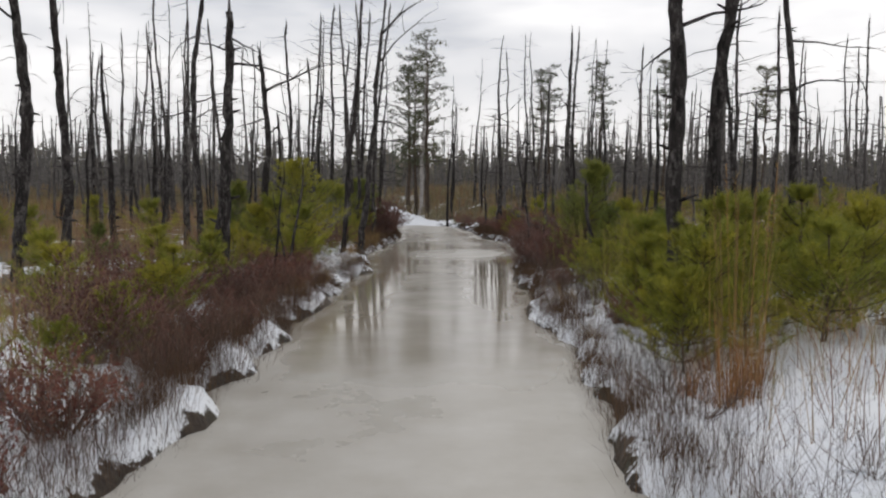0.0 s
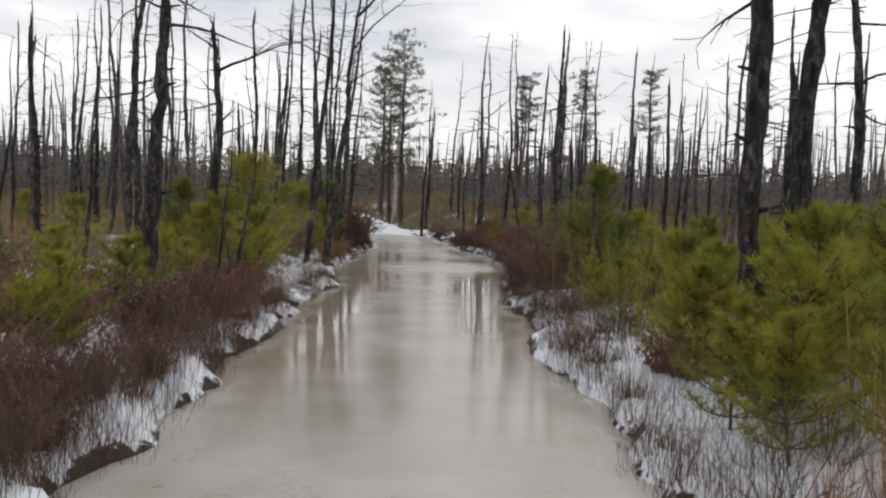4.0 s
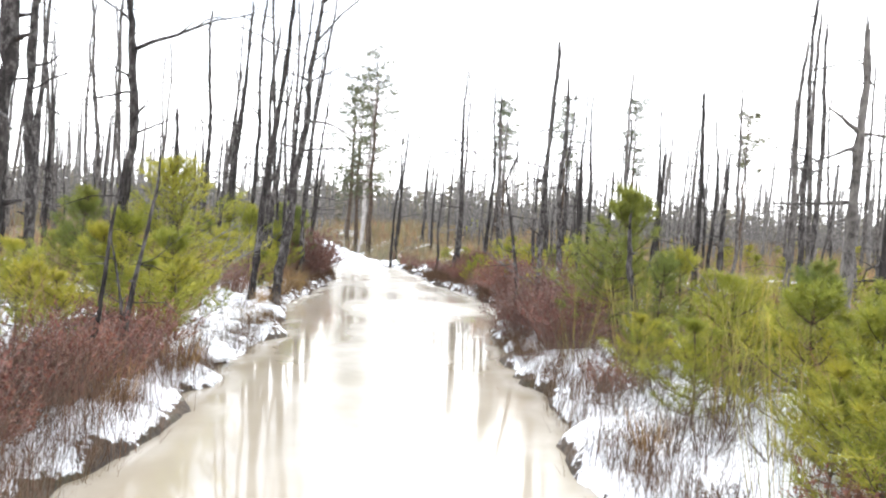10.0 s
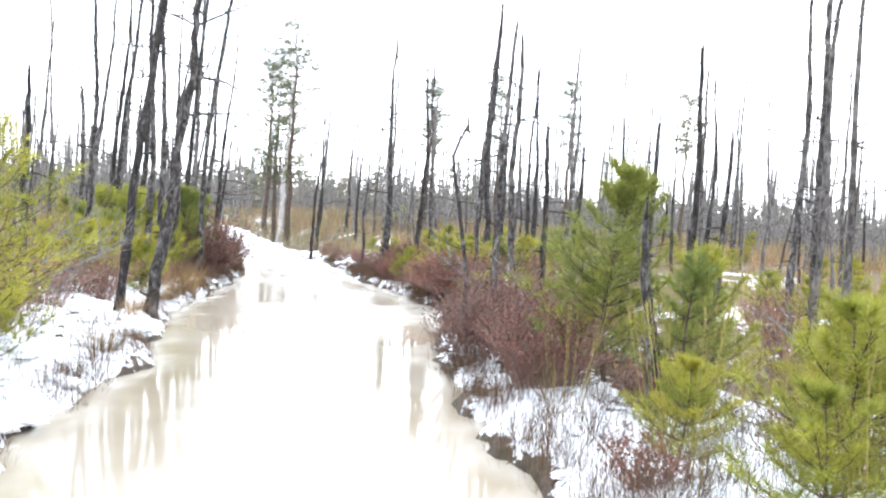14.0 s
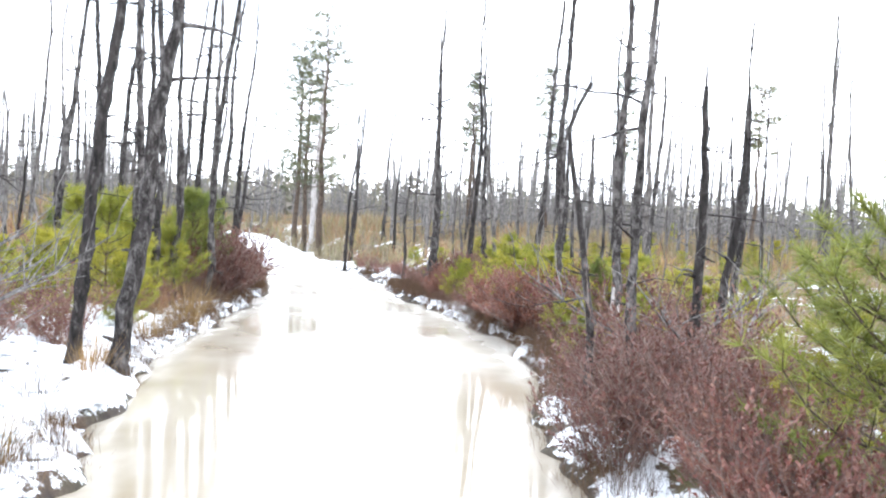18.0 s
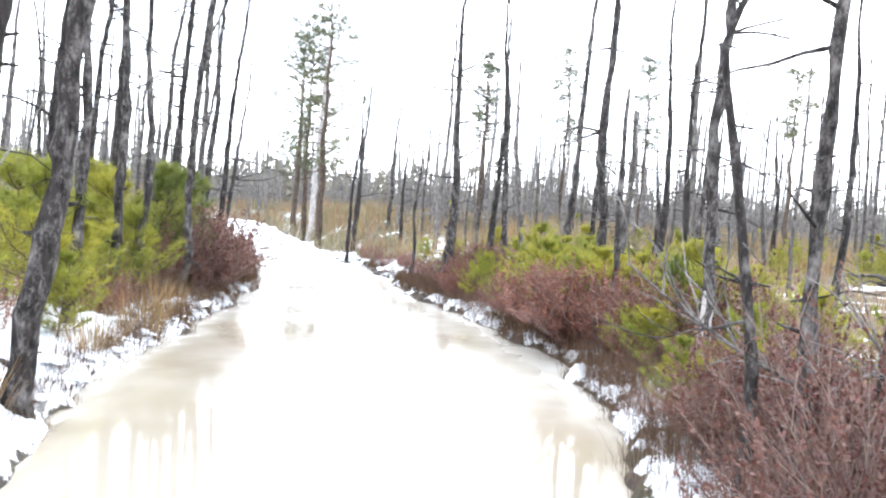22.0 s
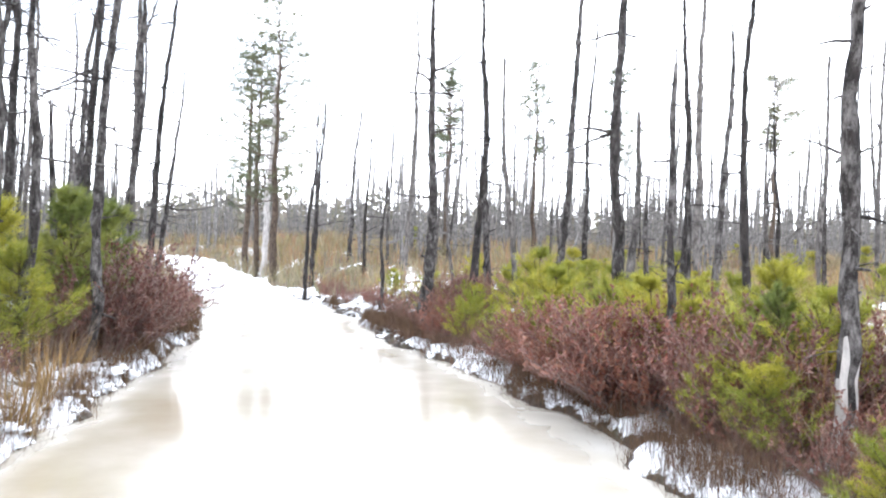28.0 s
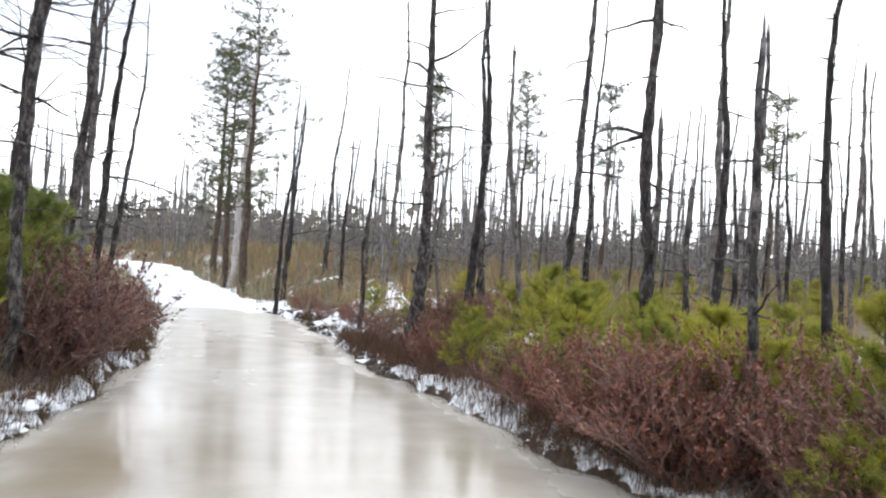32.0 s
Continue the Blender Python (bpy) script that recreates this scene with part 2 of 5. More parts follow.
def ice_material():
    m, n, l, b = mat_base("murky_thin_ice")
    big = noise_node(n, l, 0.35, 3)
    mid = noise_node(n, l, 1.4, 5)
    fine = noise_node(n, l, 16, 4)
    murk = ramp_node(n, l, big, [(0.35, (0.25, 0.21, 0.15)), (0.65, (0.34, 0.30, 0.24))])
    slush = ramp_node(n, l, mid, [(0.3, (0.38, 0.352, 0.30)), (0.7, (0.50, 0.475, 0.43))])
    at = n.new("ShaderNodeAttribute")
    at.attribute_name = "slush"
    add = n.new("ShaderNodeMath")
    add.operation = "MULTIPLY_ADD"
    add.inputs[1].default_value = 0.14
    l.new(mid, add.inputs[0])
    l.new(at.outputs["Fac"], add.inputs[2])
    mask = ramp_node(n, l, add.outputs[0], [(0.27, (0, 0, 0)), (0.67, (1, 1, 1))])
    l.new(mix_node(n, l, mask, murk, slush), b.inputs["Base Color"])
    rough = ramp_node(n, l, add.outputs[0], [(0.20, (0.04, 0.04, 0.04)), (0.36, (0.13, 0.13, 0.13)), (0.65, (0.36, 0.36, 0.36))])
    l.new(rough, b.inputs["Roughness"])
    b.inputs["IOR"].default_value = 1.45
    bump_node(n, l, fine, 0.02, 0.003, b)
    return m


GROUND = ground_material()
ICE = ice_material()


def plain(name, lo, hi, scale, rough=0.9, bump=0.6, dist=0.02):
    m, n, l, b = mat_base(name)
    f = noise_node(n, l, scale, 5)
    l.new(ramp_node(n, l, f, [(0.3, lo), (0.7, hi)]), b.inputs["Base Color"])
    b.inputs["Roughness"].default_value = rough
    bump_node(n, l, f, bump, dist, b)
    return m


SNOW = plain("old_snow", (0.72, 0.75, 0.80), (0.88, 0.89, 0.90), 6, 0.8, 0.6, 0.02)
MUD = plain("black_mud", (0.018, 0.013, 0.01), (0.06, 0.045, 0.032), 12, 0.7, 0.9, 0.03)

# ---------------------------------------------------------------- mesh helpers


class Soup:
    """Vertices and faces gathered for one mesh."""

    def __init__(self):
        self.v, self.f = [], []

    def tube(self, pts, radii, sides=6, cap=True, rough=None):
        base = len(self.v)
        up = Vector((0.31, 0.17, 0.93))
        for i, p in enumerate(pts):
            a, c = pts[max(0, i - 1)], pts[min(len(pts) - 1, i + 1)]
            d = (Vector(c) - Vector(a)).normalized()
            s = d.cross(up if abs(d.dot(up)) < 0.95 else Vector((1, 0, 0))).normalized()
            q = d.cross(s)
            for k in range(sides):
                w = 2 * math.pi * k / sides
                o = Vector(p) + (s * math.cos(w) + q * math.sin(w)) * radii[i] * (rough.uniform(0.80, 1.20) if rough else 1.0)
                self.v.append(o[:])
        for i in range(len(pts) - 1):
            for k in range(sides):
                a, b2 = base + i * sides + k, base + i * sides + (k + 1) % sides
                self.f.append((a, b2, b2 + sides, a + sides))
        if cap:
            self.f.append(tuple(base + k for k in reversed(range(sides))))
            top = base + (len(pts) - 1) * sides
            self.f.append(tuple(top + k for k in range(sides)))

    def blade(self, root, tip, width, side, sag=0.0):
        """A thin bent strip from root to tip."""
        r, t = Vector(root), Vector(tip)
        mid = (r + t) * 0.5 + Vector((0, 0, sag))
        s = Vector(side) * width * 0.5
        b = len(self.v)
        self.v += [(r - s)[:], (r + s)[:], (mid + s * 0.8)[:], (mid - s * 0.8)[:], t[:]]
        self.f += [(b, b + 1, b + 2, b + 3), (b + 3, b + 2, b + 4)]

    def needle(self, root, tip, side):
        b = len(self.v)
        r, s = Vector(root), Vector(side)
        self.v += [(r - s)[:], (r + s)[:], tuple(tip)]
        self.f.append((b, b + 1, b + 2))

    def mesh(self, name, material, smooth=False):
        me = bpy.data.meshes.new(name)
        me.from_pydata(self.v, [], self.f)
        me.materials.append(material)
        if smooth:
            me.polygons.foreach_set("use_smooth", [True] * len(me.polygons))
        me.update()
        return me


def part(name, soup, material, parent, label="", smooth=False):
    ob = new(name, soup.mesh(name, material, smooth))
    ob.parent = parent
    return tagged(ob, label)


def lattice(seed, n=64):
    return np.random.RandomState(seed).rand(n, n)


LATTICES = [lattice(s) for s in range(11, 17)]


def field(x, y, scale, k=0):
    """Smooth random field between 0 and 1 over the plan."""
    g = LATTICES[k % len(LATTICES)]
    n = g.shape[0]
    u, v = np.asarray(x, float) / scale + 100.3, np.asarray(y, float) / scale + 50.7
    i, j = np.floor(u).astype(int), np.floor(v).astype(int)
    a, b = u - i, v - j
    a, b = a * a * (3 - 2 * a), b * b * (3 - 2 * b)
    i0, i1, j0, j1 = i % n, (i + 1) % n, j % n, (j + 1) % n
    return (g[i0, j0] * (1 - a) + g[i1, j0] * a) * (1 - b) + (g[i0, j1] * (1 - a) + g[i1, j1] * a) * b


# ---------------------------------------------------------------- the plan
# edges of the flooded trail: distance along it, and where each bank meets the water
LEFT_Y = (-40, 8, 14, 17.506, 19.9, 22.1, 23.6, 26.3, 28.6, 30.6, 34.6, 39.2, 42.6, 46.6, 52.6, 62.6, 80.6)
LEFT_X = (-1.7, -1.76, -1.75, -1.583, -1.82, -1.95, -1.9, -1.7, -1.56, -1.58, -1.97, -2.47, -3.12, -3.92, -4.82, -8.92, -19.92)
RIGHT_Y = (-40, 5.4, 8, 11.4, 14, 16.91, 18.074, 20.1, 22, 24.1, 26.6, 28.6, 30.6, 33.1, 36.6, 39.6, 42.6, 45.6, 52.6, 62.6, 80.6)
RIGHT_X = (1.08, 1.1, 1.15, 1.24, 1.38, 1.475, 1.477, 1.98, 2.38, 2.38, 2.13, 1.8, 1.56, 1.4, 1.03, 0.68, 0.08, -0.87, -2.92, -6.42, -16.92)
WATER_END = 42.6


def outside(x, y):
    """Metres from the water's edge, positive on the bank."""
    xl, xr = np.interp(y, LEFT_Y, LEFT_X), np.interp(y, RIGHT_Y, RIGHT_X)
    wob = (field(x, y, 0.7, 1) - 0.5) * 0.42 + (field(x, y, 0.23, 2) - 0.5) * 0.16
    return np.maximum(xl - x, x - xr) + wob


def smooth_step(a, b, t):
    t = np.clip((t - a) / (b - a), 0, 1)
    return t * t * (3 - 2 * t)


def height(x, y):
    d = outside(x, y)
    bed = -0.32 + 0.40 * smooth_step(WATER_END - 1.5, WATER_END + 1.5, np.asarray(y) + (field(x, y, 1.1, 3) - 0.5) * 2.4)
    bed = bed + 0.078 * np.clip(np.asarray(y, float) - 42.5, 0, 12)
    ruts = 0.05 * (field(x, y, 0.5, 4) - 0.5) * (bed > -0.1)
    bank = 0.14 + 0.16 * smooth_step(0.3, 2.0, d)
    lumps = (field(x, y, 0.42, 0) - 0.5) * 0.16 * smooth_step(0.0, 0.3, d) + (field(x, y, 0.17, 5) - 0.5) * 0.07
    rolling = (field(x, y, 6.0, 2) - 0.5) * 0.22 * smooth_step(0.5, 3.0, d)
    far = 1.3 * smooth_step(24, 60, np.asarray(y, float)) * smooth_step(0.3, 3.5, d)
    s = smooth_step(-0.22, 0.22, d)
    return (bed + ruts) * (1 - s) + (bank + lumps + rolling + far) * s


def snow_cover(x, y):
    d = outside(x, y)
    y = np.asarray(y, float)
    s = 0.27 * np.exp(-((d - 0.42) / 0.45) ** 2) - np.where((y < 13) & (np.asarray(x) < 0), 0.45, 0.40) * np.exp(-((d - 0.0) / np.where((y < 13) & (np.asarray(x) < 0), 0.15, 0.07)) ** 2) * (y < WATER_END - 2)                          # snow kept on the bank's shoulder
    s = s + 0.34 * smooth_step(WATER_END - 2.5, WATER_END, y) * (d < 0.5) * (y < 62)
    s = s + (field(x, y, 1.9, 1) - 0.5) * 0.52 + (field(x, y, 0.6, 3) - 0.5) * 0.34 + (field(x, y, 0.26, 1) - 0.5) * 0.34
    s = s - 0.18 * smooth_step(2.5, 7.0, d) - 0.10 * smooth_step(25, 45, y) * (d > 0.6)
    right_clearing = np.exp(-(((np.asarray(x) - 2.9) / 1.4) ** 2 + ((y - 4.6) / 2.6) ** 2))
    left_shelf = np.exp(-(((np.asarray(x) + 2.8) / 0.9) ** 2 + ((y - 19.5) / 5.5) ** 2))
    right_patch = np.exp(-(((np.asarray(x) - 2.2) / 0.9) ** 2 + ((y - 12.3) / 3.6) ** 2))
    left_near = np.exp(-(((np.asarray(x) + 3.4) / 1.5) ** 2 + ((y - 7.0) / 5.0) ** 2))
    right_rim_snow = np.exp(-(((d - 0.45) / 0.4) ** 2 + ((y - 22.5) / 4.0) ** 2)) * (np.asarray(x) > 0)
    s = s + 0.22 * right_rim_snow + 0.34 * left_near + 0.42 * right_clearing + 0.40 * left_shelf + 0.26 * right_patch
    return np.clip(0.19 + s, -0.4, 0.52)


def axis(lo, hi, step, reach, grow=1.16):
    a = list(np.arange(lo, hi + 1e-6, step))
    s = step
    while a[-1] < reach:
        s *= grow
        a.append(a[-1] + s)
    s = step
    while a[0] > -reach:
        s *= grow
        a.insert(0, a[0] - s)
    return np.array(a)


def sheet(name, xs, ys, zf, material):
    gx, gy = np.meshgrid(xs, ys)
    z = zf(gx, gy)
    v = np.stack([gx, gy, z], -1).reshape(-1, 3)
    nx, ny = len(xs), len(ys)
    i = np.arange(nx * (ny - 1)).reshape(ny - 1, nx)[:, :-1].ravel()
    f = np.stack([i, i + 1, i + nx + 1, i + nx], -1)
    me = bpy.data.meshes.new(name)
    me.from_pydata(v.tolist(), [], f.tolist())
    me.materials.append(material)
    me.polygons.foreach_set("use_smooth", [True] * len(me.polygons))
    return me, gx.ravel(), gy.ravel()


GX, GY = axis(-6.0, 6.5, 0.11, 1500), axis(1.0, 46.0, 0.13, 1500)
me, vx, vy = sheet("ground", GX, GY, height, GROUND)
at = me.attributes.new("snow", "FLOAT", "POINT")
at.data.foreach_set("value", snow_cover(vx, vy).astype(np.float32))
wt = me.attributes.new("wet", "FLOAT", "POINT")
wt.data.foreach_set("value", np.clip(1.0 - np.maximum(outside(vx, vy) - 0.04, 0) / 0.18, 0, 1).astype(np.float32))
ground = tagged(new("ground", me), "boggy pine barrens floor, brown litter patched with old snow", "ground", kind="structure")

WX, WY = np.arange(-5.2, 2.7, 0.1), np.arange(-38, WATER_END + 2.2, 0.2)
me, vx, vy = sheet("water", WX, WY, lambda x, y: np.zeros_like(x), ICE)
at = me.attributes.new("slush", "FLOAT", "POINT")
dd = outside(vx, vy)
rim = np.exp(-((dd + 0.08) / 0.16) ** 2)
near = 0.40 * smooth_step(10.8, 6.0, vy + (field(vx, vy, 1.5, 2) - 0.5) * 2)
middle = 0.21 * smooth_step(-0.70, -1.15, dd + (field(vx, vy, 1.2, 1) - 0.5) * 0.4) * smooth_step(8.0, 12.0, vy) * (1 - 0.7 * smooth_step(21, 25, vy))
far_film = middle + 0.22 * smooth_step(19.5, 22.0, vy) * smooth_step(25.5, 23.5, vy) + 0.21 * smooth_step(23, 27, vy) + 0.16 * smooth_step(35, 41, vy)
at.data.foreach_set("value", np.clip(0.14 + 0.18 * rim + near + far_film + (field(vx, vy, 2.2, 4) - 0.5) * 0.16, 0, 1).astype(np.float32))
water = tagged(new("water", me), "flooded trail under murky grey-brown thin ice", "water", kind="structure")


def on_ground(x, y):
    return float(height(np.array([x]), np.array([y]))[0])


# ---------------------------------------------------------------- dead trees
rnd = random.Random(5)


def dead_tree(h, r, lean=(0.0, 0.0), crook=0.05, branches=7, fork=False, snapped=True, seed=1, bark=None, label="", pale_base=False, arms=(), shaggy=False, bend=None):
    """A burnt pine: crooked tapered trunk, bare limbs as parts."""
    q = random.Random(seed)
    root = new("dead_pine")
    bark = bark or BARK
    n = max(12, int(h / 0.17))
    pts, rad = [], []
    ox = oy = 0.0
    ph, ph2 = q.uniform(0, 6.3), q.uniform(0, 6.3)
    kx = ky = wx = wy = 0.0
    for i in range(n + 1):
        t = i / n
        if i % 5 == 0:  # the stem changes its course at every old whorl
            wx, wy = q.gauss(0, 0.045) - kx * 0.5 / h, q.gauss(0, 0.045) - ky * 0.5 / h
        kx, ky = kx + wx * h / n, ky + wy * h / n
        ox = lean[0] * h * t + crook * h * 0.13 * (math.sin(ph + t * 5.2) - math.sin(ph)) * t + kx + q.uniform(-1, 1) * r * 0.16
        oy = lean[1] * h * t + crook * h * 0.13 * (math.sin(ph2 + t * 4.4) - math.sin(ph2)) * t + ky + q.uniform(-1, 1) * r * 0.16
        if bend:
            ox = float(np.interp(h * t, bend[0], bend[1])) + q.uniform(-1, 1) * r * 0.16
        pts.append(Vector((ox, oy, -0.12 + (h + 0.12) * t)))
        flare = 1.0 + 0.42 * math.exp(-t * h / 0.22)
        taper = (1 - 0.60 * t) if snapped else (1 - 0.90 * t)
        rad.append(max(0.006, r * flare * taper * q.uniform(0.90, 1.10) * (1.14 if i % 5 == 0 else 1.0)))
    s = Soup()
    s.tube(pts, rad, 9, True, q)
    for k in range(int(h * 3.0)):  # knots and snapped stubs of old limbs
        i = q.randrange(2, n)
        a = q.uniform(0, 6.3)
        d = Vector((math.cos(a), math.sin(a), q.uniform(-0.3, 0.4)))
        ln = q.choice((0.4, 0.6, 1.0, 1.6)) * rad[i] + q.uniform(0.0, 0.06)
        s.tube([pts[i] + d * rad[i] * 0.5, pts[i] + d * (rad[i] + ln)], [rad[i] * 0.34, rad[i] * 0.14], 5)
    for k in range(int(h * 3.4)):  # fine dead side twigs, bowed down
        i = q.randrange(int(n * 0.22), n)
        a = q.uniform(0, 6.3)
        d = Vector((math.cos(a), math.sin(a), q.uniform(-0.15, 0.35)))
        ln = q.choice((0.12, 0.18, 0.25, 0.4, 0.6)) * q.uniform(0.7, 1.2)
        c = pts[i] + d * ln * 0.55
        s.tube([pts[i], c, c + (d + Vector((q.uniform(-0.4, 0.4), q.uniform(-0.4, 0.4), -0.45))) * ln * 0.45], [0.0075, 0.005, 0.0025], 3, False)
    if snapped:  # splintered top
        tip = pts[-1]
        for k in range(4):
            a = q.uniform(0, 6.3)
            o = Vector((math.cos(a), math.sin(a), 0)) * rad[-1] * 0.55
            s.tube([tip + o - Vector((0, 0, 0.05)), tip + o * q.uniform(0.5, 1.1) + Vector((0, 0, q.uniform(0.06, 0.30)))], [rad[-1] * 0.42, 0.004], 4)
    part("trunk", s, bark, root, "", True)
    if pale_base:
        s = Soup()
        for j in range(9):  # long slivers where the bark came away, each of its own height
            w0, w1 = 6.283 * j / 9, 6.283 * (j + 1) / 9
            k1 = min(n, max(3, int(n * q.uniform(0.12, 0.27))))
            base = len(s.v)
            for k in range(0, k1 + 1):
                rr = rad[k] * (1.05 if k < k1 else 1.0)
                for w in (w0, w1):
                    s.v.append((pts[k] + Vector((math.cos(w), math.sin(w), 0)) * rr)[:])
            for k in range(k1):
                c = base + 2 * k
                s.f.append((c, c + 1, c + 3, c + 2))
        part("bare_wood", s, BARK_PALE, root, "pale wood where the bark has fallen off", True)

    def limb(p0, d, length, r0, depth):
        s = Soup()
        todo = [(p0, d, length, r0, depth)]
        while todo:
            p0, d, length, r0, depth = todo.pop()
            m = 6
            pp, rr = [p0], [r0]
            dirn = d.copy()
            for i in range(m):
                dirn = (dirn + Vector((q.uniform(-0.22, 0.22), q.uniform(-0.22, 0.22), q.uniform(-0.26, 0.20)))).normalized()
                pp.append(pp[-1] + dirn * length / m)
                rr.append(max(0.003, r0 * (1 - 0.85 * (i + 1) / m)))
                if depth and i > 0 and q.random() < 0.55:
                    sd = (dirn + Vector((q.uniform(-1, 1), q.uniform(-1, 1), q.uniform(-0.4, 0.7)))).normalized()
                    todo.append((pp[-1].copy(), sd, length * q.uniform(0.22, 0.5), rr[-1] * 0.65, depth - 1))
            s.tube(pp, rr, 5)
        return s

    if fork:
        k = int(n * 0.62)
        d = Vector((0.62 * q.choice((1, 1, -1)), q.uniform(-0.2, 0.2), 0.8)).normalized()
        part("branch", limb(pts[k], d, h * 0.26, rad[k] * 0.6, 1), bark, root, "", True)
    for t, dx, dy, dz, ln, thick in arms:
        k = min(n, int(t * n))
        part("branch", limb(pts[k], Vector((dx, dy, dz)).normalized(), ln, thick, 1), bark, root, "", True)
    for b in range(branches):
        t = q.uniform(0.34, 0.97)
        k = min(n, int(t * n))
        a = q.uniform(0, 6.3)
        d = Vector((math.cos(a), math.sin(a), q.uniform(-0.25, 0.5))).normalized()
        ln = q.choice((0.5, 0.8, 1.1, 1.5, 1.9) if shaggy else (0.2, 0.35, 0.6, 0.9, 1.3, 1.6)) * q.uniform(0.7, 1.2) * min(1.0, h / 6)
        part("branch", limb(pts[k], d, ln, max(0.007, min(rad[k] * 0.38, 0.006 + ln * 0.018)), 1 if ln > 0.4 else 0), bark, root, "", True)
    return tagged(root, label or "charred black dead pine with a snapped top and bare limbs", "dead tree", "burnt pines along the trail")


def put(ob, x, y, rz=0.0, sc=1.0, sz=None, sink=0.0, z=None):
    ob.matrix_basis = pose(x, y, (on_ground(x, y) if z is None else z) - sink, 0, 0, rz) @ Matrix.Diagonal((sc, sc, sz or sc, 1))
    return ob


